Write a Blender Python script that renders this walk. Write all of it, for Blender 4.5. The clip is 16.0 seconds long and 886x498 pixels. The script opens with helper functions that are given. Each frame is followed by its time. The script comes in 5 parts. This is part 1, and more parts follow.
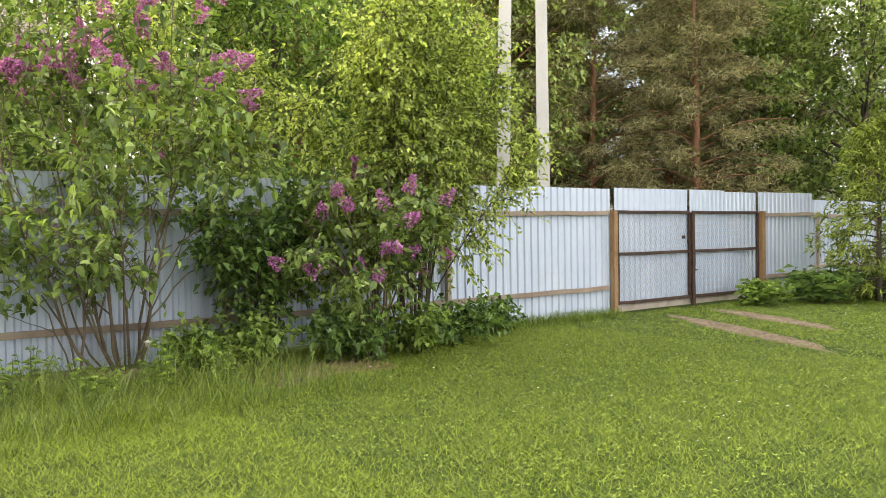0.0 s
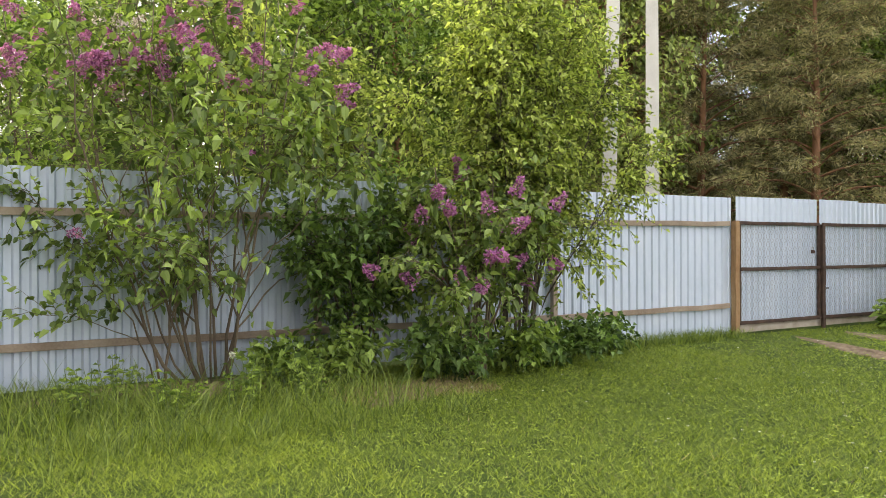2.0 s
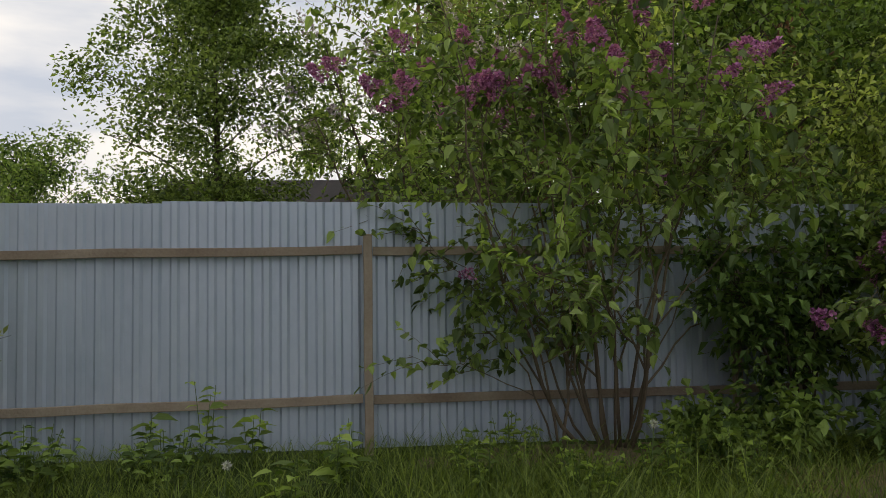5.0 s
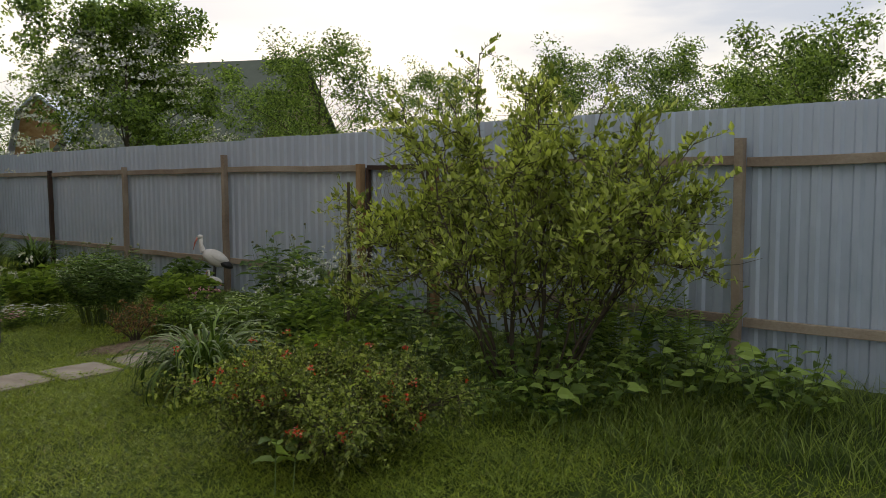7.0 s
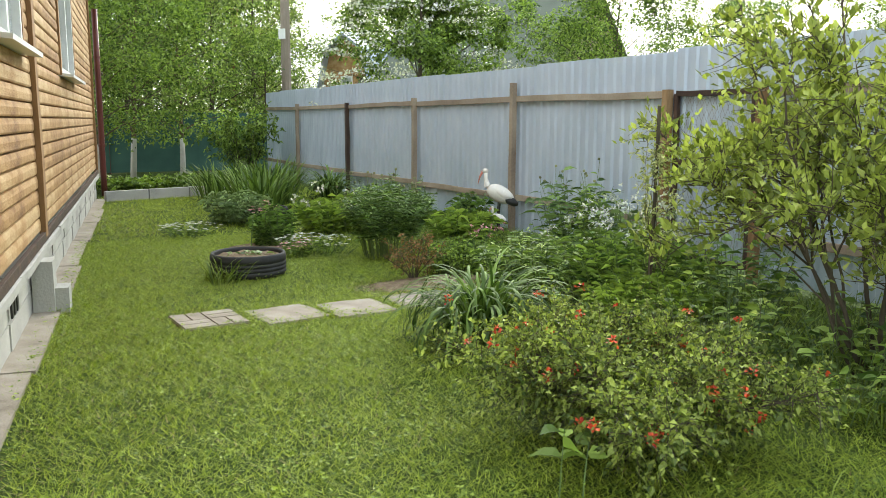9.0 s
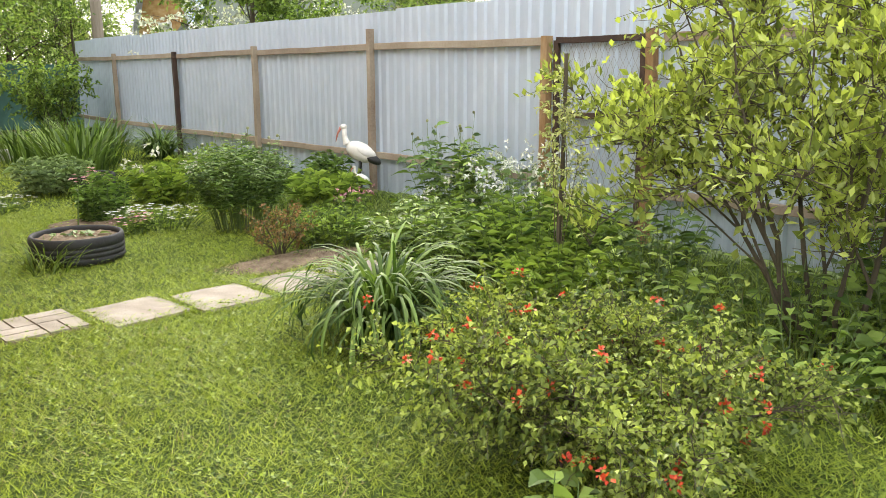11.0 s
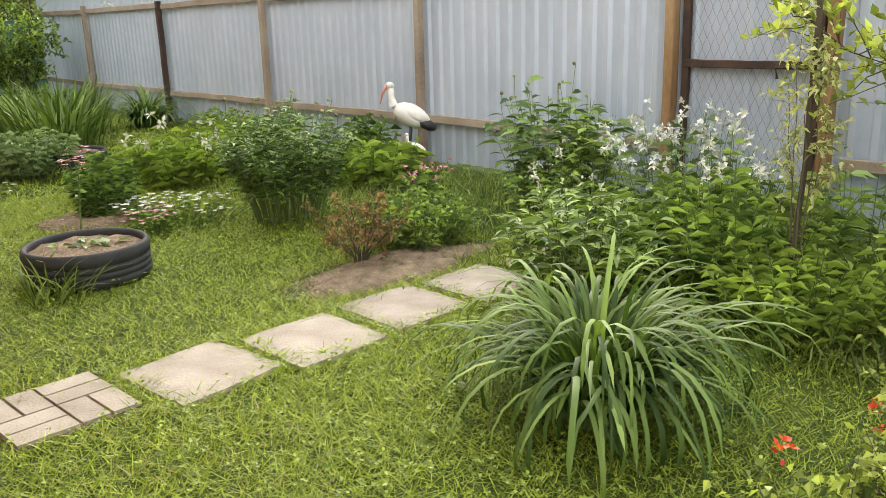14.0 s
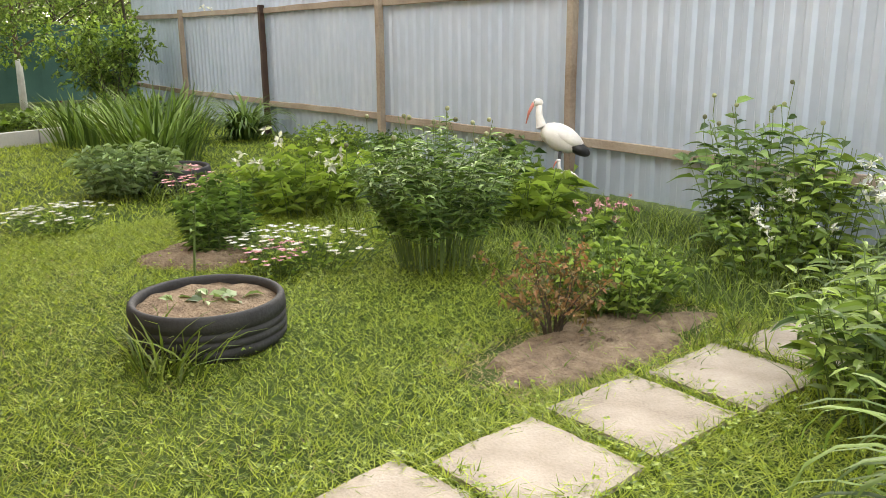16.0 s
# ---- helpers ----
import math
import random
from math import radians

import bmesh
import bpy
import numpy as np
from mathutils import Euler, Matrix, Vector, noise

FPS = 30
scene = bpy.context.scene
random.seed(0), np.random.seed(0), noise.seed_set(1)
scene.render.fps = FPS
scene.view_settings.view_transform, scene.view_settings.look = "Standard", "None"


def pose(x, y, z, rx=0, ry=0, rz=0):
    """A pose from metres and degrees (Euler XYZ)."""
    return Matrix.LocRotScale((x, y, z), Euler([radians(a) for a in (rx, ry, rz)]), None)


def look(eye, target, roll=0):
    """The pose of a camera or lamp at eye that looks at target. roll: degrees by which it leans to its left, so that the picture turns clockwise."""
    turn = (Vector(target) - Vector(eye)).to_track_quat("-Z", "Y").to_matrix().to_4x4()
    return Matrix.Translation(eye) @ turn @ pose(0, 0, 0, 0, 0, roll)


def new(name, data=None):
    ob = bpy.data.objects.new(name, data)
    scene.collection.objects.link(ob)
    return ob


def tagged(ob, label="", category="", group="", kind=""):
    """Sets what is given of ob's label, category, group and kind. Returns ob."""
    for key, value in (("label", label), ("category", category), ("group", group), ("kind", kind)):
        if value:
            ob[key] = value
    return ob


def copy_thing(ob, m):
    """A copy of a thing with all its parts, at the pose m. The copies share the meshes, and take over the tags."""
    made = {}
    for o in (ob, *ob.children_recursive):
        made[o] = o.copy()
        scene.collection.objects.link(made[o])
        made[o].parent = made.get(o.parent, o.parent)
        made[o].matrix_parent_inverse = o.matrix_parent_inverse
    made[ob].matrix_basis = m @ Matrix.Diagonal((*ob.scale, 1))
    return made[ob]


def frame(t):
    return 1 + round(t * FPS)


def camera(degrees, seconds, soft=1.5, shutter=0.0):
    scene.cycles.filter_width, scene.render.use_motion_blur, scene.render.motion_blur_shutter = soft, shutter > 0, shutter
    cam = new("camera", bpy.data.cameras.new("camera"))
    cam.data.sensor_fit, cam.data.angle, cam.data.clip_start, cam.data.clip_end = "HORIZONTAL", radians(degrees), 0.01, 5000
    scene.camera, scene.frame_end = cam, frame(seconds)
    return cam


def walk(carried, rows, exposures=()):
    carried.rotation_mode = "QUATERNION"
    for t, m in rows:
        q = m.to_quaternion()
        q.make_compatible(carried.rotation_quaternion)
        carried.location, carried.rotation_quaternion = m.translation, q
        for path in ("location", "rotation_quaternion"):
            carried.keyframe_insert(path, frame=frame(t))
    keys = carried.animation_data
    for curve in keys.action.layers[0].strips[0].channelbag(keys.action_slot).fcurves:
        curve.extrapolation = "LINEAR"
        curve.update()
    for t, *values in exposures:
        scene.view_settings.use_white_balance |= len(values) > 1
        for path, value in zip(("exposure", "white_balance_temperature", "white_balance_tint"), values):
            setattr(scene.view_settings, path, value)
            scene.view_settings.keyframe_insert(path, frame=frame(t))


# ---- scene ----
cam = camera(55.8, 16.0, 0.8)
PATH = [
    (0, (0.905, -0.047, 1.334), (2.142, 1.525, 1.296), -0.9),
    (0.5, (0.893, 0.153, 1.34), (2.142, 1.715, 1.329), -0.7),
    (1, (0.903, 0.314, 1.311), (2.16, 1.869, 1.303), -0.3),
    (1.5, (1.042, 0.501, 1.292), (2.195, 2.135, 1.284), -0.1),
    (2, (1.252, 0.662, 1.262), (2.309, 2.36, 1.262), -0.2),
    (2.5, (1.371, 0.847, 1.239), (2.402, 2.56, 1.297), -0.7),
    (3, (1.537, 1.072, 1.214), (2.538, 2.79, 1.426), -1.4),
    (3.2, (1.564, 1.177, 1.214), (2.514, 2.918, 1.477), -1.3),
    (5.3, (1.224, 2.145, 1.321), (1.322, 4.142, 1.358), -0.9),
    (5.5, (1.223, 2.219, 1.334), (1.169, 4.218, 1.327), -1.0),
    (6, (1.275, 2.406, 1.397), (0.738, 4.331, 1.318), -0.3),
    (6.5, (1.308, 2.652, 1.416), (0.294, 4.37, 1.274), -1.1),
    (7, (1.283, 2.749, 1.47), (-0.089, 4.195, 1.304), -0.3),
    (7.5, (1.021, 3.033, 1.409), (-0.608, 4.178, 1.218), 0.0),
    (8, (0.807, 3.069, 1.4), (-0.88, 4.118, 1.174), -0.1),
    (8.5, (0.606, 3.162, 1.35), (-1.13, 4.112, 1.062), -0.4),
    (9, (0.423, 3.289, 1.352), (-1.335, 4.194, 1.048), 0.2),
    (9.5, (0.099, 3.392, 1.304), (-1.628, 4.343, 0.969), 0.4),
    (9.7, (-0.032, 3.398, 1.303), (-1.716, 4.423, 0.969), 0.7),
    (11.8, (-0.767, 3.399, 1.395), (-2.26, 4.647, 0.934), -0.4),
    (12, (-0.908, 3.417, 1.368), (-2.398, 4.662, 0.89), -0.3),
    (12.5, (-1.247, 3.497, 1.357), (-2.746, 4.72, 0.849), -0.9),
    (13, (-1.594, 3.512, 1.348), (-3.068, 4.755, 0.815), -1.4),
    (13.5, (-1.917, 3.542, 1.313), (-3.336, 4.845, 0.776), -1.4),
    (14, (-2.254, 3.661, 1.315), (-3.707, 4.929, 0.785), -1.6),
    (14.5, (-2.545, 3.709, 1.298), (-4.021, 4.95, 0.767), -1.6),
    (15, (-2.863, 3.741, 1.288), (-4.342, 4.98, 0.758), -1.5),
    (15.5, (-3.178, 3.839, 1.283), (-4.669, 5.064, 0.756), -1.0),
    (16, (-3.502, 3.868, 1.272), (-5.056, 5.023, 0.774), -0.6),
]
EXPOSURE = [(0, 1.8, 6900, 14), (1.5, 1.62, 6900, 14), (2.6, 1.25, 6900, 14), (3.2, 0.5, 6900, 12), (5.3, -0.15, 6600, 12), (6.8, -0.15, 6600, 11), (8.0, 0.8, 6600, 10), (8.5, 1.32, 6400, 6), (9.0, 1.5, 6300, 3), (12.0, 2.15, 6900, 12), (14.0, 1.92, 6900, 12), (16.0, 2.0, 6900, 11)]
walk(cam, [(t, look(eye, target, roll)) for t, eye, target, roll in PATH], EXPOSURE)

# ---- world and sun ----
SUN_AZ, SUN_EL = math.atan2(-0.75, 0.66), radians(24)
world = bpy.data.worlds.new("overcast_sky")
scene.world = world
world.use_nodes = True
wn, wl = world.node_tree.nodes, world.node_tree.links
wn.clear()
w_out, w_bg = wn.new("ShaderNodeOutputWorld"), wn.new("ShaderNodeBackground")
w_sky = wn.new("ShaderNodeTexSky")
w_sky.sky_type, w_sky.sun_disc = "NISHITA", False
w_sky.sun_elevation, w_sky.sun_rotation = SUN_EL, SUN_AZ
w_sky.air_density, w_sky.dust_density = 1.0, 3.0
w_tc, w_map, w_noise, w_ramp, w_mix = (wn.new("ShaderNode" + k) for k in ("TexCoord", "Mapping", "TexNoise", "ValToRGB", "MixRGB"))
w_map.inputs["Scale"].default_value = (1.3, 1.3, 5.5)
w_noise.inputs["Scale"].default_value, w_noise.inputs["Detail"].default_value = 1.7, 7
w_ramp.color_ramp.elements[0].position, w_ramp.color_ramp.elements[1].position = 0.40, 0.62
w_ramp.color_ramp.elements[0].color, w_ramp.color_ramp.elements[1].color = (5.2, 5.9, 7.0, 1), (11.5, 11.0, 10.0, 1)
w_mix.inputs[0].default_value = 0.86
wl.new(w_tc.outputs["Generated"], w_map.inputs["Vector"])
wl.new(w_map.outputs[0], w_noise.inputs["Vector"])
wl.new(w_noise.outputs[0], w_ramp.inputs[0])
wl.new(w_sky.outputs[0], w_mix.inputs[1])
wl.new(w_ramp.outputs[0], w_mix.inputs[2])
wl.new(w_mix.outputs[0], w_bg.inputs[0])
w_bg.inputs[1].default_value = 0.11
wl.new(w_bg.outputs[0], w_out.inputs[0])

sun_data = bpy.data.lights.new("sun", "SUN")
sun_data.energy, sun_data.angle, sun_data.color = 1.3, radians(25), (1.0, 0.93, 0.8)
sun = new("sun", sun_data)
sun.matrix_world = look((-7.5 * 4, 6.6 * 4, 4 * 10 * math.tan(SUN_EL)), (0, 0, 0))

# ---- materials ----


def principled(name, rough=0.6, metal=0.0, spec=0.4):
    m = bpy.data.materials.new(name)
    m.use_nodes = True
    p = m.node_tree.nodes["Principled BSDF"]
    p.inputs["Roughness"].default_value, p.inputs["Metallic"].default_value = rough, metal
    p.inputs["Specular IOR Level"].default_value = spec
    return m, m.node_tree.nodes, m.node_tree.links, p


def ramp(nodes, stops):
    r = nodes.new("ShaderNodeValToRGB")
    while len(r.color_ramp.elements) < len(stops):
        r.color_ramp.elements.new(0.5)
    for e, (pos, c) in zip(r.color_ramp.elements, stops):
        e.position, e.color = pos, (*c, 1)
    return r


def noise_node(nodes, links, scale, detail=6, stretch=(1, 1, 1)):
    tc, mp, n = nodes.new("ShaderNodeTexCoord"), nodes.new("ShaderNodeMapping"), nodes.new("ShaderNodeTexNoise")
    mp.inputs["Scale"].default_value = stretch
    n.inputs["Scale"].default_value, n.inputs["Detail"].default_value = scale, detail
    links.new(tc.outputs["Object"], mp.inputs[0])
    links.new(mp.outputs[0], n.inputs["Vector"])
    return n


def surface(name, stops, scale=6.0, stretch=(1, 1, 1), fine=60.0, bump=0.3, rough=0.7, metal=0.0, spec=0.4, objects=0.0, depth=0.01):
    """Two-scale noise colour with relief; objects: how much the shade differs from piece to piece."""
    m, n, l, p = principled(name, rough, metal, spec)
    big, small = noise_node(n, l, scale, 5, stretch), noise_node(n, l, fine, 8, stretch)
    mixv = n.new("ShaderNodeMath")
    mixv.operation = "MULTIPLY_ADD"
    mixv.inputs[1].default_value = 0.35
    l.new(small.outputs[0], mixv.inputs[0])
    sc = n.new("ShaderNodeMath")
    sc.operation = "MULTIPLY_ADD"
    sc.inputs[1].default_value, sc.inputs[2].default_value = 0.9, -0.12
    l.new(big.outputs[0], sc.inputs[0])
    l.new(sc.outputs[0], mixv.inputs[2])
    last = mixv
    if objects:
        info, add = n.new("ShaderNodeObjectInfo"), n.new("ShaderNodeMath")
        add.operation = "MULTIPLY_ADD"
        add.inputs[1].default_value = objects
        l.new(info.outputs["Random"], add.inputs[0])
        l.new(mixv.outputs[0], add.inputs[2])
        last = add
    r = ramp(n, stops)
    l.new(last.outputs[0], r.inputs[0])
    l.new(r.outputs[0], p.inputs["Base Color"])
    b = n.new("ShaderNodeBump")
    b.inputs["Strength"].default_value, b.inputs["Distance"].default_value = bump, depth
    l.new(small.outputs[0], b.inputs["Height"])
    l.new(b.outputs[0], p.inputs["Normal"])
    return m


def leafy(name, dark, light, translucent=0.35, rough=0.5, spec=0.35):
    """Leaves: the shade differs from leaf to leaf, and light passes through."""
    m, n, l, p = principled(name, rough, 0.0, spec)
    geo = n.new("ShaderNodeNewGeometry")
    dark, light = tuple(a * 0.55 for a in dark), tuple(min(0.85, a * 1.1) for a in light)
    mid = tuple((a + b) / 2 for a, b in zip(dark, light))
    r = ramp(n, [(0.0, dark), (0.55, mid), (1.0, light)])
    l.new(geo.outputs["Random Per Island"], r.inputs[0])
    l.new(r.outputs[0], p.inputs["Base Color"])
    t, mx = n.new("ShaderNodeBsdfTranslucent"), n.new("ShaderNodeMixShader")
    bright = n.new("ShaderNodeMixRGB")
    bright.blend_type = "MULTIPLY"
    bright.inputs[0].default_value, bright.inputs[2].default_value = 1.0, (1.25, 1.35, 0.6, 1)
    l.new(r.outputs[0], bright.inputs[1])
    l.new(bright.outputs[0], t.inputs[0])
    mx.inputs[0].default_value = translucent * 0.9
    l.new(p.outputs[0], mx.inputs[1])
    l.new(t.outputs[0], mx.inputs[2])
    l.new(mx.outputs[0], n["Material Output"].inputs[0])
    return m


M = {
    "zinc": surface("galvanised_sheet", [(0.2, (0.33, 0.40, 0.50)), (0.45, (0.44, 0.51, 0.61)), (0.62, (0.49, 0.555, 0.655)), (0.85, (0.58, 0.63, 0.70))], 1.1, (1, 1, 0.45), 14, 0.06, 0.48, 0.35, 0.5, 0.10),
    "old_wood": surface("weathered_wood", [(0.15, (0.12, 0.08, 0.055)), (0.5, (0.26, 0.205, 0.155)), (0.85, (0.38, 0.32, 0.25))], 2.5, (1, 1, 1), 45, 0.5, 0.85, 0, 0.2, 0.2),
    "post_wood": surface("orange_post_wood", [(0.2, (0.09, 0.05, 0.028)), (0.5, (0.24, 0.14, 0.068)), (0.85, (0.40, 0.28, 0.16))], 3, (1, 1, 0.3), 40, 0.4, 0.8, 0, 0.2, 0.15),
    "rust": surface("rusty_steel", [(0.2, (0.03, 0.02, 0.018)), (0.55, (0.065, 0.04, 0.03)), (0.9, (0.13, 0.07, 0.045))], 8, (1, 1, 1), 80, 0.4, 0.75, 0.3),
    "wire": surface("grey_wire", [(0.2, (0.22, 0.23, 0.24)), (0.8, (0.36, 0.37, 0.38))], 8, (1, 1, 1), 80, 0.1, 0.5, 0.5),
    "plank": surface("stained_plank", [(0.2, (0.09, 0.042, 0.02)), (0.42, (0.26, 0.135, 0.055)), (0.62, (0.40, 0.235, 0.10)), (0.9, (0.54, 0.38, 0.21))], 3.4, (1, 1, 2.2), 26, 0.5, 0.7, 0, 0.3, 0.28),
    "trim": surface("brown_trim_board", [(0.2, (0.18, 0.09, 0.04)), (0.8, (0.42, 0.24, 0.10))], 2, (1, 1, 0.4), 30, 0.3, 0.7),
    "concrete": surface("grey_concrete", [(0.2, (0.26, 0.25, 0.24)), (0.5, (0.42, 0.41, 0.39)), (0.85, (0.52, 0.51, 0.48))], 2.2, (1, 1, 1), 50, 0.5, 0.9, 0, 0.2, 0.12),
    "slab": surface("pale_paving_concrete", [(0.2, (0.15, 0.125, 0.10)), (0.45, (0.29, 0.25, 0.205)), (0.62, (0.35, 0.305, 0.255)), (0.85, (0.43, 0.385, 0.33))], 5, (1, 1, 1), 90, 0.4, 0.9, 0, 0.2, 0.12),
    "pale_concrete": surface("pale_pole_concrete", [(0.2, (0.42, 0.40, 0.37)), (0.5, (0.56, 0.54, 0.5)), (0.85, (0.64, 0.62, 0.58))], 2.2, (1, 1, 0.5), 50, 0.4, 0.9),
    "white_paint": surface("white_window_paint", [(0.2, (0.70, 0.71, 0.70)), (0.8, (0.82, 0.82, 0.81))], 3, (1, 1, 1), 40, 0.1, 0.5),
    "pipe": surface("brown_pipe_paint", [(0.2, (0.10, 0.025, 0.02)), (0.8, (0.17, 0.05, 0.04))], 3, (1, 1, 1), 40, 0.1, 0.4),
    "rubber": surface("tyre_rubber", [(0.2, (0.018, 0.018, 0.02)), (0.8, (0.05, 0.05, 0.052))], 6, (1, 1, 1), 70, 0.3, 0.75, 0, 0.3),
    "soil": surface("dry_soil", [(0.2, (0.09, 0.065, 0.045)), (0.5, (0.22, 0.165, 0.115)), (0.85, (0.36, 0.29, 0.20))], 14, (1, 1, 1), 60, 0.9, 0.95, 0, 0.1, 0, 0.03),
    "bark": surface("shrub_bark", [(0.2, (0.07, 0.05, 0.035)), (0.8, (0.19, 0.15, 0.10))], 6, (1, 1, 0.4), 60, 0.6, 0.9),
    "dark_bark": surface("dark_bark", [(0.2, (0.035, 0.03, 0.022)), (0.8, (0.12, 0.095, 0.065))], 6, (1, 1, 0.4), 60, 0.6, 0.9),
    "pine_bark": surface("pine_bark", [(0.2, (0.12, 0.06, 0.035)), (0.8, (0.33, 0.17, 0.09))], 4, (1, 1, 0.3), 30, 0.7, 0.9),
    "white_bark": surface("whitewashed_bark", [(0.2, (0.4, 0.38, 0.34)), (0.8, (0.7, 0.69, 0.66))], 6, (1, 1, 0.4), 40, 0.5, 0.9),
    "stem": surface("green_stem", [(0.2, (0.08, 0.13, 0.035)), (0.8, (0.14, 0.2, 0.06))], 6, (1, 1, 1), 40, 0.2, 0.6),
    "pole_wood": surface("grey_pole_wood", [(0.2, (0.16, 0.13, 0.10)), (0.8, (0.33, 0.28, 0.23))], 3, (1, 1, 0.2), 30, 0.5, 0.9),
    "net": surface("green_mesh_fence", [(0.2, (0.03, 0.085, 0.07)), (0.8, (0.06, 0.14, 0.115))], 2, (1, 1, 1), 90, 0.3, 0.7),
    "green_roof": surface("green_roof_felt", [(0.2, (0.075, 0.09, 0.07)), (0.8, (0.13, 0.15, 0.12))], 1.5, (1, 1, 1), 30, 0.3, 0.85),
    "dark_roof": surface("dark_roof_felt", [(0.2, (0.02, 0.018, 0.018)), (0.8, (0.06, 0.05, 0.05))], 1.5, (1, 1, 1), 30, 0.3, 0.85),
    "stork_white": surface("white_statue_paint", [(0.2, (0.55, 0.52, 0.48)), (0.8, (0.8, 0.78, 0.74))], 9, (1, 1, 1), 50, 0.2, 0.55),
    "stork_black": surface("black_statue_paint", [(0.2, (0.012, 0.012, 0.013)), (0.8, (0.04, 0.04, 0.04))], 9, (1, 1, 1), 50, 0.2, 0.5),
    "stork_red": surface("faded_red_statue_paint", [(0.2, (0.45, 0.12, 0.08)), (0.8, (0.6, 0.25, 0.2))], 9, (1, 1, 1), 50, 0.2, 0.55),
    "brass": surface("worn_brass", [(0.2, (0.3, 0.26, 0.18)), (0.8, (0.5, 0.45, 0.33))], 9, (1, 1, 1), 50, 0.2, 0.45, 0.7),
    "lilac_leaf": leafy("lilac_leaf", (0.075, 0.135, 0.035), (0.32, 0.42, 0.12), 0.4),
    "yellow_leaf": leafy("yellow_green_leaf", (0.14, 0.22, 0.04), (0.56, 0.62, 0.20), 0.5),
    "lime_leaf": leafy("lime_leaf", (0.12, 0.21, 0.035), (0.36, 0.47, 0.10), 0.4),
    "bush_leaf": leafy("fresh_yellow_green_leaf", (0.17, 0.225, 0.045), (0.46, 0.51, 0.14), 0.45),
    "mid_leaf": leafy("mid_green_leaf", (0.06, 0.13, 0.024), (0.30, 0.41, 0.09)),
    "dark_leaf": leafy("dark_green_leaf", (0.04, 0.10, 0.022), (0.20, 0.31, 0.075), 0.3),
    "blade": leafy("daylily_blade", (0.05, 0.11, 0.022), (0.20, 0.29, 0.075), 0.28, 0.6, 0.25),
    "grass": leafy("lawn_blade", (0.17, 0.27, 0.025), (0.43, 0.50, 0.072), 0.45),
    # same lawn as the entry above, bush and tree shade put into its colour
    "gate_grass": leafy("shaded_lawn_blade", (0.105, 0.185, 0.017), (0.29, 0.36, 0.048), 0.4),
    "lawn_leaf": leafy("lawn_weed_leaf", (0.15, 0.25, 0.03), (0.36, 0.45, 0.08), 0.4),
    "tall_grass": leafy("tall_grass_blade", (0.08, 0.145, 0.022), (0.27, 0.34, 0.07), 0.38),
    "grey_leaf": leafy("grey_green_leaf", (0.11, 0.18, 0.075), (0.30, 0.40, 0.21), 0.3),
    "red_leaf": leafy("red_brown_leaf", (0.12, 0.17, 0.05), (0.32, 0.16, 0.08), 0.3),
    "quince_leaf": leafy("quince_leaf", (0.07, 0.125, 0.022), (0.38, 0.44, 0.10), 0.35),
    "cream_leaf": leafy("variegated_leaf", (0.25, 0.32, 0.10), (0.62, 0.62, 0.34), 0.35),
    "far_leaf": leafy("far_tree_leaf", (0.085, 0.145, 0.035), (0.30, 0.38, 0.11), 0.45),
    "birch_leaf": leafy("birch_leaf", (0.15, 0.21, 0.06), (0.42, 0.49, 0.17), 0.45),
    "needle": leafy("pine_needle", (0.13, 0.14, 0.06), (0.46, 0.41, 0.22), 0.3),
    "spruce": leafy("spruce_needle", (0.09, 0.15, 0.025), (0.34, 0.40, 0.08), 0.3),
    "purple": leafy("purple_floret", (0.40, 0.10, 0.38), (0.68, 0.30, 0.62), 0.3),
    "pale_purple": leafy("pale_lilac_floret", (0.42, 0.32, 0.42), (0.66, 0.56, 0.62), 0.3),
    "red": leafy("orange_red_petal", (0.6, 0.04, 0.015), (0.68, 0.11, 0.04), 0.3),
    "white": leafy("white_petal", (0.62, 0.62, 0.62), (0.84, 0.83, 0.76), 0.3),
    "blue_white": leafy("pale_blue_petal", (0.52, 0.56, 0.72), (0.82, 0.83, 0.86), 0.3),
    "pink": leafy("pink_petal", (0.6, 0.17, 0.32), (0.8, 0.46, 0.52), 0.3),
    "bud": leafy("green_bud", (0.12, 0.12, 0.06), (0.3, 0.32, 0.16), 0.1),
    "dry": leafy("dry_straw", (0.25, 0.18, 0.08), (0.45, 0.36, 0.18), 0.2),
}


def ground_material():
    m, n, l, p = principled("lawn_ground", 0.95, 0, 0.1)
    big, mid, fine = noise_node(n, l, 0.35, 4), noise_node(n, l, 2.5, 5), noise_node(n, l, 45, 6)
    a = n.new("ShaderNodeMath")
    a.operation = "MULTIPLY_ADD"
    a.inputs[1].default_value = 0.6
    l.new(mid.outputs[0], a.inputs[0])
    b = n.new("ShaderNodeMath")
    b.operation = "MULTIPLY_ADD"
    b.inputs[1].default_value, b.inputs[2].default_value = 0.4, -0.05
    l.new(fine.outputs[0], b.inputs[0])
    l.new(b.outputs[0], a.inputs[2])
    r = ramp(n, [(0.25, (0.022, 0.036, 0.009)), (0.45, (0.05, 0.078, 0.017)), (0.62, (0.09, 0.12, 0.027)), (0.85, (0.14, 0.12, 0.05))])
    l.new(a.outputs[0], r.inputs[0])
    l.new(r.outputs[0], p.inputs["Base Color"])
    bp = n.new("ShaderNodeBump")
    bp.inputs["Strength"].default_value, bp.inputs["Distance"].default_value = 0.8, 0.03
    l.new(fine.outputs[0], bp.inputs["Height"])
    l.new(bp.outputs[0], p.inputs["Normal"])
    return m


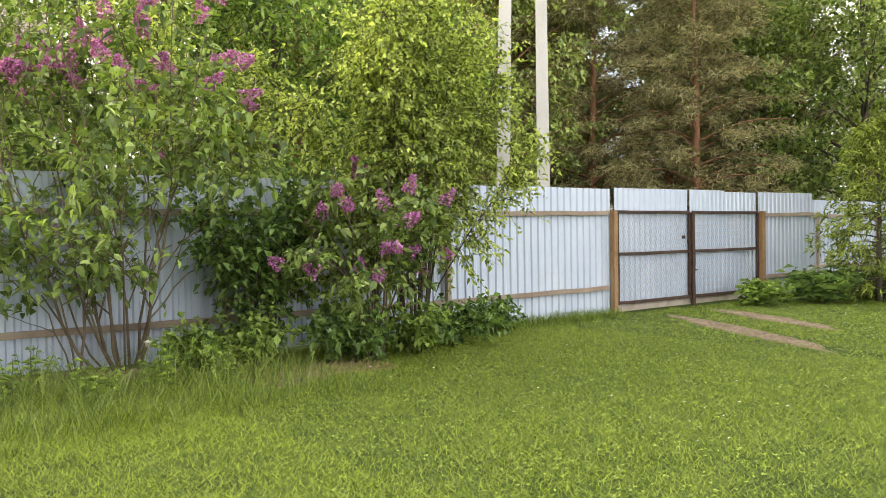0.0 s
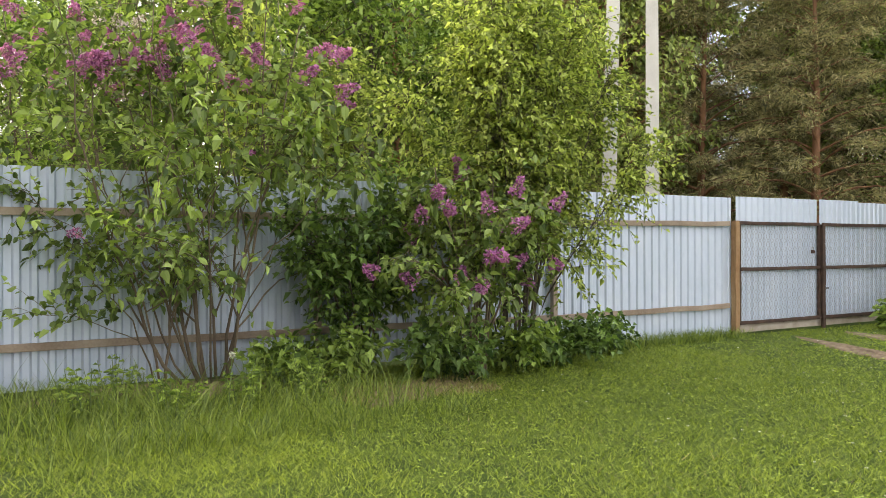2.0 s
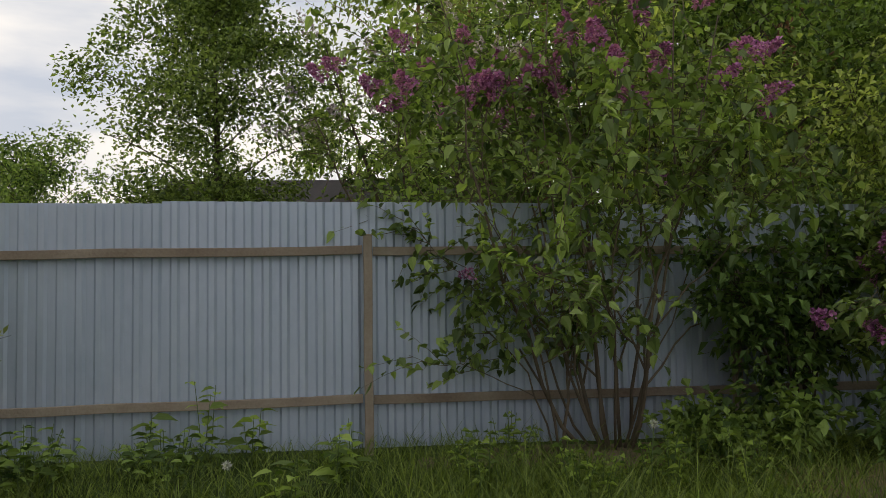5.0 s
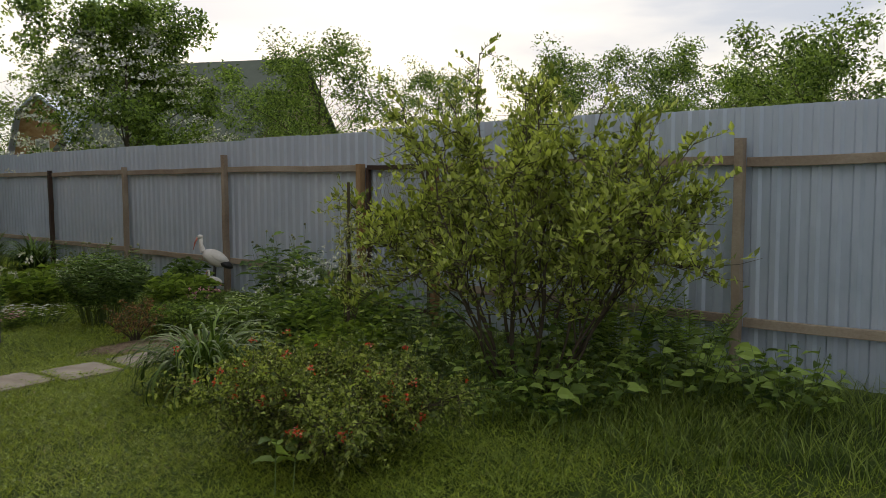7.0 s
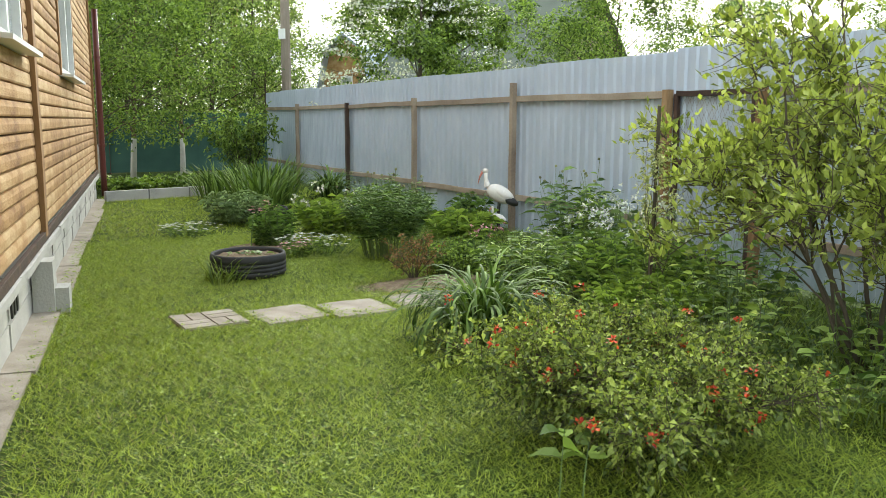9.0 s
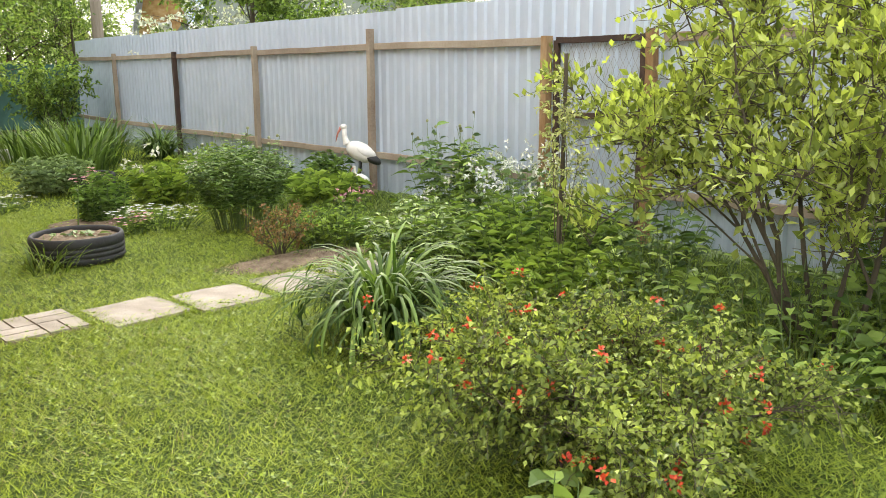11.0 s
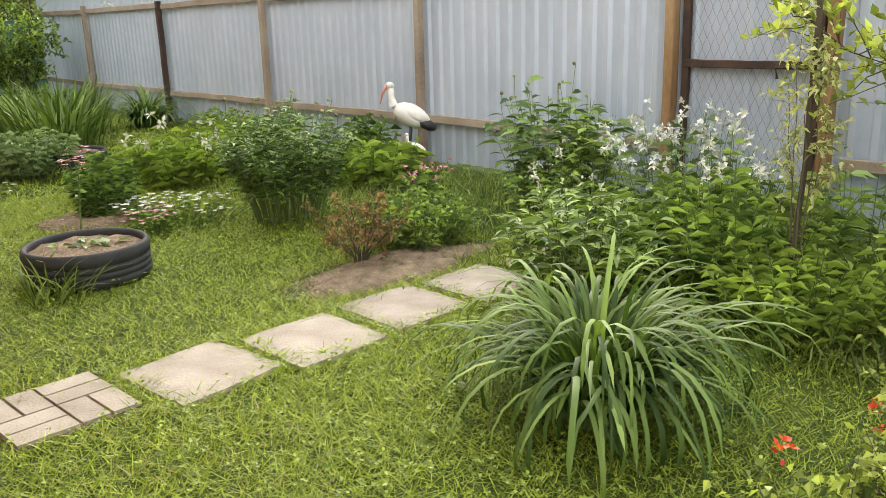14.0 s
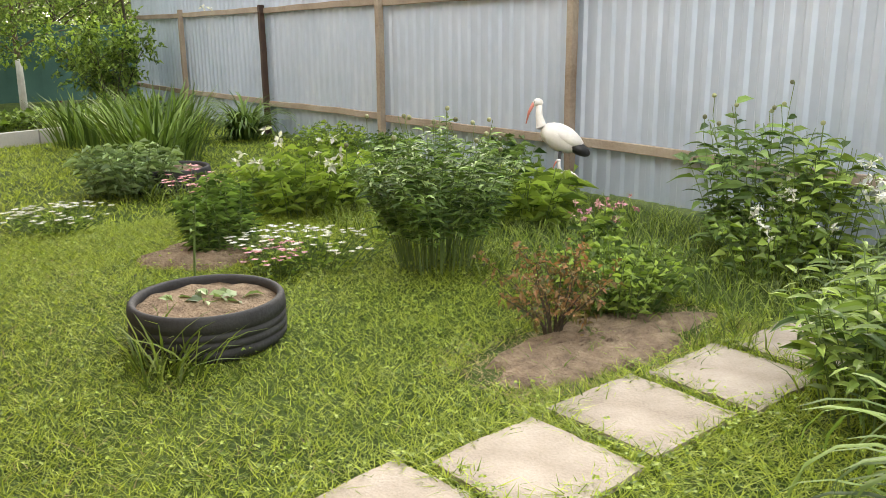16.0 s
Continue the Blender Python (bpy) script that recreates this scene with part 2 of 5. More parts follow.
def glass_material():
    m, n, l, p = principled("window_glass", 0.06, 0, 0.6)
    p.inputs["Base Color"].default_value = (0.9, 0.95, 0.95, 1)
    p.inputs["Transmission Weight"].default_value = 0.8
    return m


M["ground"], M["glass"] = ground_material(), glass_material()

# ---- geometry helpers ----


class Geo:
    """Collects vertices and faces, then builds one mesh."""

    def __init__(self):
        self.v, self.f, self.k = [], [], 0

    def add(self, verts, faces, mi=0):
        verts = np.asarray(verts, dtype=float).reshape(-1, 3)
        groups = {}
        if isinstance(faces, np.ndarray):
            groups[faces.shape[1]] = faces
        else:
            for q in faces:
                groups.setdefault(len(q), []).append(q)
        for q in groups.values():
            self.f.append((np.asarray(q, dtype=np.int64) + self.k, mi))
        self.v.append(verts)
        self.k += len(verts)
        return self

    def box(self, c, s, rz=0.0, mi=0, tilt=0.0):
        x, y, z = (a / 2 for a in s)
        m = pose(*c, tilt, 0, rz)
        vs = [m @ Vector((i * x, j * y, k * z)) for k in (-1, 1) for j in (-1, 1) for i in (-1, 1)]
        return self.add([tuple(a) for a in vs], [(0, 2, 3, 1), (4, 5, 7, 6), (0, 1, 5, 4), (2, 6, 7, 3), (0, 4, 6, 2), (1, 3, 7, 5)], mi)

    def tube(self, pts, rads, n=6, mi=0):
        pts = np.asarray(pts, dtype=float)
        rads = np.broadcast_to(np.asarray(rads, dtype=float), (len(pts),))
        d = np.gradient(pts, axis=0)
        d /= np.linalg.norm(d, axis=1, keepdims=True) + 1e-9
        ref = np.where(np.abs(d[:, 2:3]) > 0.9, np.array([[1.0, 0, 0]]), np.array([[0, 0, 1.0]]))
        s = np.cross(d, ref)
        s /= np.linalg.norm(s, axis=1, keepdims=True) + 1e-9
        u = np.cross(s, d)
        a = np.arange(n) * 2 * np.pi / n
        ring = pts[:, None] + rads[:, None, None] * (np.cos(a)[None, :, None] * s[:, None] + np.sin(a)[None, :, None] * u[:, None])
        fs = []
        for i in range(len(pts) - 1):
            for j in range(n):
                k = (j + 1) % n
                fs.append((i * n + j, i * n + k, (i + 1) * n + k, (i + 1) * n + j))
        fs += [tuple(range(n - 1, -1, -1)), tuple((len(pts) - 1) * n + j for j in range(n))]
        return self.add(ring.reshape(-1, 3), fs, mi)

    def ball(self, c, r, mi=0, n=10, k=6, rot=None):
        vs, fs = [], []
        for i in range(k + 1):
            th = math.pi * i / k
            for j in range(n):
                ph = 2 * math.pi * j / n
                q = Vector((r[0] * math.sin(th) * math.cos(ph), r[1] * math.sin(th) * math.sin(ph), r[2] * math.cos(th)))
                q = rot @ q if rot else q
                vs.append((c[0] + q.x, c[1] + q.y, c[2] + q.z))
        for i in range(k):
            for j in range(n):
                a, b = i * n + j, i * n + (j + 1) % n
                fs.append((a, a + n, b + n, b))
        return self.add(vs, fs, mi)

    def lathe(self, profile, n=40, c=(0, 0, 0), mi=0, closed=True):
        vs = [(c[0] + r * math.cos(2 * math.pi * j / n), c[1] + r * math.sin(2 * math.pi * j / n), c[2] + z) for r, z in profile for j in range(n)]
        k = len(profile)
        fs = [(i * n + j, i * n + (j + 1) % n, ((i + 1) % k) * n + (j + 1) % n, ((i + 1) % k) * n + j) for i in range(k if closed else k - 1) for j in range(n)]
        return self.add(vs, fs, mi)

    def mesh(self, name, smooth=False):
        me = bpy.data.meshes.new(name)
        v = np.concatenate(self.v)
        sizes = np.concatenate([np.full(len(f), f.shape[1]) for f, _ in self.f])
        loops = np.concatenate([f.ravel() for f, _ in self.f])
        mi = np.concatenate([np.full(len(f), i) for f, i in self.f])
        me.vertices.add(len(v))
        me.vertices.foreach_set("co", v.ravel())
        me.loops.add(len(loops))
        me.loops.foreach_set("vertex_index", loops.astype(np.int32))
        me.polygons.add(len(sizes))
        me.polygons.foreach_set("loop_start", np.concatenate([[0], np.cumsum(sizes)[:-1]]).astype(np.int32))
        me.polygons.foreach_set("material_index", mi.astype(np.int32))
        me.polygons.foreach_set("use_smooth", np.full(len(sizes), smooth))
        me.update(calc_edges=True)
        me.validate()
        return me

    def build(self, name, mats, parent=None, label="", smooth=False):
        ob = new(name, self.mesh(name, smooth))
        for m in mats if isinstance(mats, (list, tuple)) else [mats]:
            ob.data.materials.append(M[m])
        if parent:
            ob.parent = parent
        return tagged(ob, label)


def thing(name, x, y, z, label, category, group="", kind="", rz=0.0):
    ob = new(name)
    ob.matrix_world = pose(x, y, z, 0, 0, rz)
    return tagged(ob, label, category, group, kind)


def unit(a):
    return a / (np.linalg.norm(a, axis=-1, keepdims=True) + 1e-9)


def leaves(g, rng, p, d, length, width, droop=0.25, fold=0.18, fine=False, mi=0, size_var=0.35):
    """Folded, pointed leaves at points p that grow along d."""
    n = len(p)
    d = unit(d)
    ln = length * (1 + size_var * rng.uniform(-1, 1, (n, 1)))
    wd = ln * width / length
    up = np.array([[0, 0, 1.0]]) + rng.normal(0, 0.45, (n, 3))
    s = unit(np.cross(d, up))
    nn = np.cross(s, d)
    dz = np.array([[0, 0, -1.0]]) * droop * ln
    if not fine:
        v = np.stack([p, p + d * ln * 0.45 + s * wd / 2 + nn * fold * wd, p + d * ln * 0.45 - s * wd / 2 + nn * fold * wd, p + d * ln + dz], 1)
        f = np.array([[0, 1, 3], [0, 3, 2]])
        k = 4
    else:
        rows = [p]
        for t, w in ((0.28, 0.92), (0.62, 0.78)):
            c = p + d * ln * t + dz * t * t
            rows += [c + s * wd * w / 2 + nn * fold * wd, c, c - s * wd * w / 2 + nn * fold * wd]
        rows.append(p + d * ln + dz)
        v = np.stack(rows, 1)
        f = np.array([[0, 1, 2], [0, 2, 3], [2, 1, 4], [2, 4, 5], [3, 2, 5], [3, 5, 6], [5, 4, 7], [6, 5, 7]])
        k = 8
    g.add(v.reshape(-1, 3), (f[None] + k * np.arange(n)[:, None, None]).reshape(-1, 3), mi)


def blades(g, rng, p, height, width, lean=0.35, bend=0.4, seg=1, mi=0, away=None):
    """Grass blades from the ground points p; away: directions in which they lean."""
    n = len(p)
    az = rng.uniform(0, 2 * np.pi, n)
    o = np.stack([np.cos(az), np.sin(az), 0 * az], 1) if away is None else away
    s = np.stack([-o[:, 1], o[:, 0], 0 * az], 1)
    tw = rng.uniform(-1.2, 1.2, (n, 1))
    s = unit(s * np.cos(tw) + o * np.sin(tw)) if away is None else s
    h = height * rng.uniform(0.55, 1.25, (n, 1))
    ll = lean * rng.uniform(0.2, 1.6, (n, 1))
    bb = bend * rng.uniform(0.4, 1.5, (n, 1))
    w = width * rng.uniform(0.7, 1.3, (n, 1))
    rows = []
    ts = np.linspace(0, 1, seg + 1)
    for t in ts[:-1]:
        c = p + o * h * (ll * t + bb * t * t) + np.array([[0, 0, 1.0]]) * h * (t - 0.55 * bb * t ** 2.5)
        wt = w / 2 * (1 - 0.35 * t) * (0.75 + 0.25 * min(1, 4 * t) if seg > 1 else 1)
        rows += [c - s * wt, c + s * wt]
    rows.append(p + o * h * (ll + bb) + np.array([[0, 0, 1.0]]) * h * (1 - 0.55 * bb))
    v = np.stack(rows, 1)
    k = v.shape[1]
    f = []
    for i in range(seg - 1):
        a = 2 * i
        f += [[a, a + 1, a + 3], [a, a + 3, a + 2]]
    f.append([2 * seg - 2, 2 * seg - 1, 2 * seg])
    f = np.array(f)
    g.add(v.reshape(-1, 3), (f[None] + k * np.arange(n)[:, None, None]).reshape(-1, 3), mi)

# ---- ground ----
FY = 8.83


def build_ground():
    g = Geo()
    far = [-400, -200, -100, -60, -40]
    xs = np.array(far + list(np.arange(-30, 30.1, 0.5)) + [-a for a in reversed(far)])
    ys = np.array(far + list(np.arange(-12, 26.1, 0.5)) + [-a for a in reversed(far)])
    gx, gy = np.meshgrid(xs, ys)
    z = np.array([[0.012 * noise.noise((x * 0.5, y * 0.5, 0)) if -25 < x < 25 and -10 < y < 20 else 0.0 for x in xs] for y in ys]) - 0.012
    v = np.stack([gx, gy, z], -1).reshape(-1, 3)
    nx = len(xs)
    f = np.array([(j * nx + i, j * nx + i + 1, (j + 1) * nx + i + 1, (j + 1) * nx + i) for j in range(len(ys) - 1) for i in range(nx - 1)])
    g.add(v, f)
    return tagged(g.build("ground", "ground", None, "mown green lawn with clover and worn patches", True), "", "lawn", "", "structure")


build_ground()


def patch(name, label, c, rx, ry, mat, seed, height=0.035, rz=0.0):
    """A low uneven mound of bare earth."""
    g, rng = Geo(), np.random.default_rng(seed)
    n, k = 36, 7
    a = np.arange(n) * 2 * np.pi / n
    edge = 1 + 0.16 * np.sin(2 * a + seed) + 0.1 * np.sin(5 * a + 2 * seed) + rng.normal(0, 0.05, n)
    vs = [(0, 0, height)]
    for i in range(1, k + 1):
        r = i / k
        for j in range(n):
            vs.append((rx * r * edge[j] * math.cos(a[j]), ry * r * edge[j] * math.sin(a[j]), (height + rng.normal(0, 0.008)) * (1 - r ** 4) - 0.05 * (i == k)))
    fs = [(0, 1 + j, 1 + (j + 1) % n) for j in range(n)]
    for i in range(k - 1):
        for j in range(n):
            p0, p1 = 1 + i * n + j, 1 + i * n + (j + 1) % n
            fs.append((p0, p0 + n, p1 + n, p1))
    g.add(vs, fs)
    ob = g.build(name, mat, None, label, True)
    ob.matrix_world = pose(*c, 0, 0, rz)
    return tagged(ob, "", "soil", "", "structure")


patch("soil_bed", "bare dry brown soil beside the paving slabs", (-5.78, 6.4, 0), 0.27, 0.65, "soil", 3, 0.018, -6)
patch("soil_bed", "bare brown earth under the lily stems", (-8.25, 5.68, 0), 0.42, 0.4, "soil", 5)
patch("soil_bed", "dry worn patch in the lawn before the bushes", (4.95, 7.15, 0), 0.75, 0.35, "soil", 9, 0.012, 40)
patch("soil_bed", "earth with dead leaves under the lilac", (3.4, 8.3, 0), 1.4, 0.5, "soil", 8)
patch("drive_track", "worn sandy concrete wheel track to the gate", (10.75, 6.2, 0), 2.4, 0.2, "soil", 4, 0.012, 62)
patch("drive_track", "worn sandy concrete wheel track to the gate", (12.35, 6.7, 0), 1.7, 0.2, "soil", 6, 0.012, 62)

# ---- corrugated fence ----
fence = thing("corrugated_fence", 0, FY, 0, "tall galvanised corrugated sheet fence on wooden posts and rails", "fence")


def sheet_mesh(width, height):
    """One corrugated sheet, standing on z = 0, ribs towards -y."""
    g = Geo()
    pitch, xs, ys = width / max(1, round(width / 0.138)), [], []
    x = 0.0
    while x < width - 1e-6:
        for dx, y in ((0, 0.0), (0.060, 0.0), (0.078, -0.021), (0.120, -0.021)):
            if x + dx < width:
                xs.append(x + dx)
                ys.append(y)
        x += pitch
    xs.append(width)
    ys.append(0.0)
    n = len(xs)
    vs = [(a, b + off, z) for off in (0.0, 0.004) for z in (0, height) for a, b in zip(xs, ys)]
    fs = []
    for i in range(n - 1):
        fs += [(i, i + 1, n + i + 1, n + i), (2 * n + i + 1, 2 * n + i, 3 * n + i, 3 * n + i + 1), (n + i, n + i + 1, 3 * n + i + 1, 3 * n + i), (i + 1, i, 2 * n + i, 2 * n + i + 1)]
    fs += [(0, n, 3 * n, 2 * n), (n - 1, 3 * n - 1, 4 * n - 1, 2 * n - 1)]
    g.add(vs, fs)
    return g.mesh("sheet")


SHEETS = {}


def run_of_sheets(parent, x0, x1, z0, z1, y=0.0, seed=0, name="sheet"):
    rng = random.Random(seed)
    n = max(1, round((x1 - x0) / 1.15))
    w = (x1 - x0) / n
    key = (round(w, 3), round(z1 - z0, 3))
    if key not in SHEETS:
        SHEETS[key] = sheet_mesh(w, z1 - z0)
        SHEETS[key].materials.append(M["zinc"])
    for i in range(n):
        ob = new(name, SHEETS[key])
        ob.parent = parent
        ob.location = (x0 + i * w, y + 0.001 * (i % 2), z0 + rng.uniform(-0.012, 0.012))


def wood_bar(parent, name, p0, p1, w, d, mat, label="", seed=0):
    """A sawn bar with slightly worn, wandering edges from p0 to p1."""
    rng = random.Random(seed)
    a, b = Vector(p0), Vector(p1)
    dr = (b - a).normalized()
    up = Vector((0, 0, 1)) if abs(dr.z) < 0.9 else Vector((1, 0, 0))
    s = dr.cross(up).normalized()
    u = s.cross(dr)
    n, vs, fs = 7, [], []
    c = 0.12
    for i in range(n):
        o = a.lerp(b, i / (n - 1)) + s * rng.uniform(-0.004, 0.004) + u * rng.uniform(-0.006, 0.006)
        for x, y in ((-1, -1 + c), (-1 + c, -1), (1 - c, -1), (1, -1 + c), (1, 1 - c), (1 - c, 1), (-1 + c, 1), (-1, 1 - c)):
            vs.append(tuple(o + s * (x * d / 2) + u * (y * w / 2)))
    for i in range(n - 1):
        for j in range(8):
            k = (j + 1) % 8
            fs.append((i * 8 + j, i * 8 + k, (i + 1) * 8 + k, (i + 1) * 8 + j))
    fs += [tuple(range(7, -1, -1)), tuple((n - 1) * 8 + j for j in range(8))]
    g = Geo()
    g.add(vs, fs)
    return g.build(name, mat, parent, label)


def post_and_rails(parent, posts, tops, x0, x1, mats, seed):
    for i, (x, top) in enumerate(zip(posts, tops)):
        wood_bar(parent, "post", (x, -0.085, -0.1), (x, -0.085, top), 0.068, 0.068, mats[i], "", seed + i)
    stops = [x0] + list(posts) + [x1]
    for z in (1.60, 0.41):
        for i in range(len(stops) - 1):
            a, b = stops[i], stops[i + 1]
            if b - a > 0.15:
                j = random.Random(seed * 7 + i).uniform(-0.012, 0.012)
                wood_bar(parent, "rail", (a + 0.045, -0.05, z + j), (b - 0.045, -0.05, z - j), 0.07, 0.04, "old_wood", "", seed + 50 + i)


run_of_sheets(fence, -19.65, -5.62, 0.02, 1.99, 0, 1)
run_of_sheets(fence, -4.5, 11.3, 0.02, 2.0, 0, 2)
run_of_sheets(fence, 15.6, 17.6, 0.05, 2.03, 0, 3)
post_and_rails(fence, [-16.95, -13.98, -11.14, -8.33], [1.68, 1.66, 1.68, 1.80], -19.65, -5.66, ["old_wood", "rust", "old_wood", "old_wood"], 10)
wood_bar(fence, "post", (-5.64, -0.08, -0.1), (-5.64, -0.08, 1.64), 0.075, 0.08, "post_wood", "orange-brown gate post", 31)
wood_bar(fence, "post", (-4.53, -0.08, -0.1), (-4.53, -0.08, 1.66), 0.07, 0.08, "post_wood", "orange-brown gate post", 32)
post_and_rails(fence, [-1.39, 1.62, 4.75, 7.9], [1.76, 1.74, 1.72, 1.7], -4.48, 11.24, ["old_wood"] * 4, 40)
wood_bar(fence, "post", (11.3, -0.08, -0.1), (11.3, -0.08, 1.66), 0.09, 0.09, "post_wood", "orange-brown gate post", 33)
wood_bar(fence, "post", (15.6, -0.08, -0.1), (15.6, -0.08, 1.66), 0.09, 0.1, "post_wood", "orange-brown gate post", 34)
post_and_rails(fence, [], [], 15.64, 17.6, [], 60)
# the fence beyond the corner, set back
back_fence = thing("corrugated_fence", 17.5, FY + 1.2, 0, "shaded galvanised corrugated fence beyond the gate", "fence")
run_of_sheets(back_fence, 0.1, 14, 0.02, 1.98, 0, 4)
post_and_rails(back_fence, [2.5, 5.5, 8.5], [1.7] * 3, 0.1, 14, ["old_wood"] * 3, 70)


def chain_link(parent, x0, x1, z0, z1, y, step=0.062, r=0.0022):
    """Woven wire: two crossing sets of thin zigzag wires in one mesh."""
    g = Geo()
    n = int((x1 - x0) / step)
    k = int((z1 - z0) / step)
    for i in range(n + 1):
        for s in (-1, 1):
            x = x0 + i * step
            pts = []
            for j in range(k + 1):
                q = x + s * (step / 2 if j % 2 else 0)
                pts.append((min(max(q, x0), x1), y + 0.004 * s, z0 + j * (z1 - z0) / k))
            g.tube(pts, r, 3)
    return g.build("chain_link_mesh", "wire", parent, "grey diamond wire mesh")


def gate_leaf(name, label, x0, x1, z0, z1, mid, y=-0.05):
    gate = thing(name, 0, FY, 0, label, "gate")
    for n, p0, p1 in (("stile", (x0, y, z0), (x0, y, z1)), ("stile", (x1, y, z0), (x1, y, z1)), ("frame_rail", (x0, y, z1), (x1, y, z1)), ("frame_rail", (x0, y, mid), (x1, y, mid)), ("frame_rail", (x0, y, z0), (x1, y, z0))):
        wood_bar(gate, n, p0, p1, 0.05, 0.04, "rust", "rusty brown steel tube", hash(n) % 7)
    chain_link(gate, x0 + 0.02, x1 - 0.02, z0, z1, y + 0.012)
    run_of_sheets(gate, x0 - (0.08 if x1 - x0 < 1.5 else 0.01), x1 + (0.12 if x1 - x0 < 1.5 else 0.01), z0 - 0.02, 2.02, 0.0, int(x0 * 10) % 17)
    return gate


g1 = gate_leaf("gate", "wide grey sheet gate leaf with wire mesh, rusty frame and padlock", 11.42, 13.33, 0.16, 1.63, 0.95)
g2 = gate_leaf("gate", "wide grey sheet gate leaf with wire mesh and sliding bolt", 13.43, 15.48, 0.16, 1.63, 0.95)
g3 = gate_leaf("garden_gate", "narrow garden gate with wire mesh, rusty frame and padlock", -5.54, -4.62, 0.12, 1.6, 0.98)
wood_bar(g2, "gate_stop", (13.38, -0.09, -0.05), (13.38, -0.09, 1.62), 0.07, 0.05, "rust", "dark rusty gate stop", 3)
Geo().tube([(13.5, -0.1, 0.62), (13.38, -0.1, 0.62), (13.38, -0.1, 0.5)], 0.012, 6).build("bolt", "rust", g2, "rusty sliding bolt")
wood_bar(g2, "sill_board", (11.4, 0.0, 0.07), (15.5, 0.0, 0.09), 0.12, 0.05, "slab", "pale board under the gate", 5)


def padlock(parent, x, z, mat):
    g = Geo().box((x, -0.1, z), (0.06, 0.03, 0.055)).build("padlock", mat, parent, "hanging padlock")
    Geo().tube([(x - 0.02, -0.1, z + 0.025), (x - 0.02, -0.1, z + 0.06), (x, -0.1, z + 0.075), (x + 0.02, -0.1, z + 0.06), (x + 0.02, -0.1, z + 0.025)], 0.006, 6).build("shackle", "wire", g)


padlock(g1, 13.1, 1.2, "rust")
padlock(g3, -4.83, 1.18, "brass")
Geo().tube([(-4.86, -0.09, 0.9), (-4.86, -0.12, 0.97), (-4.6, -0.12, 0.97)], 0.01, 6).build("latch", "rust", g3, "bent steel latch")

# ---- house ----
HA = math.degrees(math.atan2(1.486, -11.302))
house = thing("house", -4.12, 3.12, 0, "wooden house with orange-brown plank cladding on a concrete base", "house", rz=HA)
# local x runs along the wall towards the far corner; the garden lies on the -y side
L0, L1, WT = -1.6, 11.2, 3.75


def wall_block(a0, a1, z0, z1, name="wall", mat="trim", y0=0.05, y1=0.3, parent=house):
    return Geo().box(((a0 + a1) / 2, (y0 + y1) / 2, (z0 + z1) / 2), (a1 - a0, y1 - y0, z1 - z0)).build(name, mat, parent)


WIN = [(0.75, 2.1, 1.82, 3.15), (5.2, 7.1, 1.82, 3.15)]
edges = [L0] + [q for w in WIN for q in w[:2]] + [L1]
for a0, a1 in zip(edges[0::2], edges[1::2]):
    wall_block(a0, a1, 0.5, WT)
for a0, a1, z0, z1 in WIN:
    wall_block(a0, a1, 0.5, z0)
    wall_block(a0, a1, z1, WT)
wall_block(L0, L0 + 0.25, 0.0, WT, "side_wall", "plank", 0.3, 7.0)
wall_block(L1 - 0.25, L1, 0.0, WT, "side_wall", "plank", 0.3, 7.0)
wall_block(L0, L1, 0.0, WT, "back_wall", "plank", 7.0, 7.25)
wall_block(L0 + 0.25, L1 - 0.25, 0.45, 0.5, "floor_slab", "concrete", 0.3, 7.0)
roof = Geo()
roof.add([(L0 - 0.5, -0.45, WT - 0.05), (L1 + 0.5, -0.45, WT - 0.05), (L1 + 0.5, 3.6, WT + 2.2), (L0 - 0.5, 3.6, WT + 2.2), (L0 - 0.5, 7.7, WT - 0.05), (L1 + 0.5, 7.7, WT - 0.05)] + [(L0 - 0.5, -0.45, WT + 0.05), (L1 + 0.5, -0.45, WT + 0.05), (L1 + 0.5, 3.6, WT + 2.32), (L0 - 0.5, 3.6, WT + 2.32), (L0 - 0.5, 7.7, WT + 0.05), (L1 + 0.5, 7.7, WT + 0.05)],
         [(0, 3, 2, 1), (3, 4, 5, 2), (6, 7, 8, 9), (9, 8, 11, 10), (0, 1, 7, 6), (4, 10, 11, 5), (1, 2, 8, 7), (2, 5, 11, 8), (0, 6, 9, 3), (3, 9, 10, 4)])
roof.build("roof", "dark_roof", house, "dark felt roof")
# concrete base of cast blocks, with a capping ledge
Geo().box(((L0 + L1) / 2, 0.155, 0.1), (L1 - L0, 0.27, 0.5)).build("foundation_core", "concrete", house, "grey mortar core")
for row in range(2):
    n = 32
    for i in range(n):
        w = (L1 - L0) / n
        a0 = L0 + (i + 0.5 * (row % 2)) * w
        a1 = min(a0 + w - 0.012, L1)
        ob = Geo().box(((a0 + a1) / 2, 0.06 + 0.004 * ((i * 7 + row * 3) % 3), 0.085 + 0.19 * row), (a1 - a0, 0.12, 0.178)).build("foundation_block", "concrete", house)
for i in range(5):
    a0 = L0 + i * (L1 - L0) / 5
    wood_bar(house, "ledge", (a0, 0.06, 0.39), (a0 + (L1 - L0) / 5 - 0.01, 0.06, 0.39), 0.06, 0.24, "concrete", "worn concrete ledge", i)
# no real openings: black plates on the base paint the vents' inner shade
for k in range(3):
    Geo().box((0.82 + 0.11 * k, -0.011, 0.26), (0.055, 0.012, 0.1)).build("vent_hole", "stork_black", house, "black plate for the shade in a vent slot")
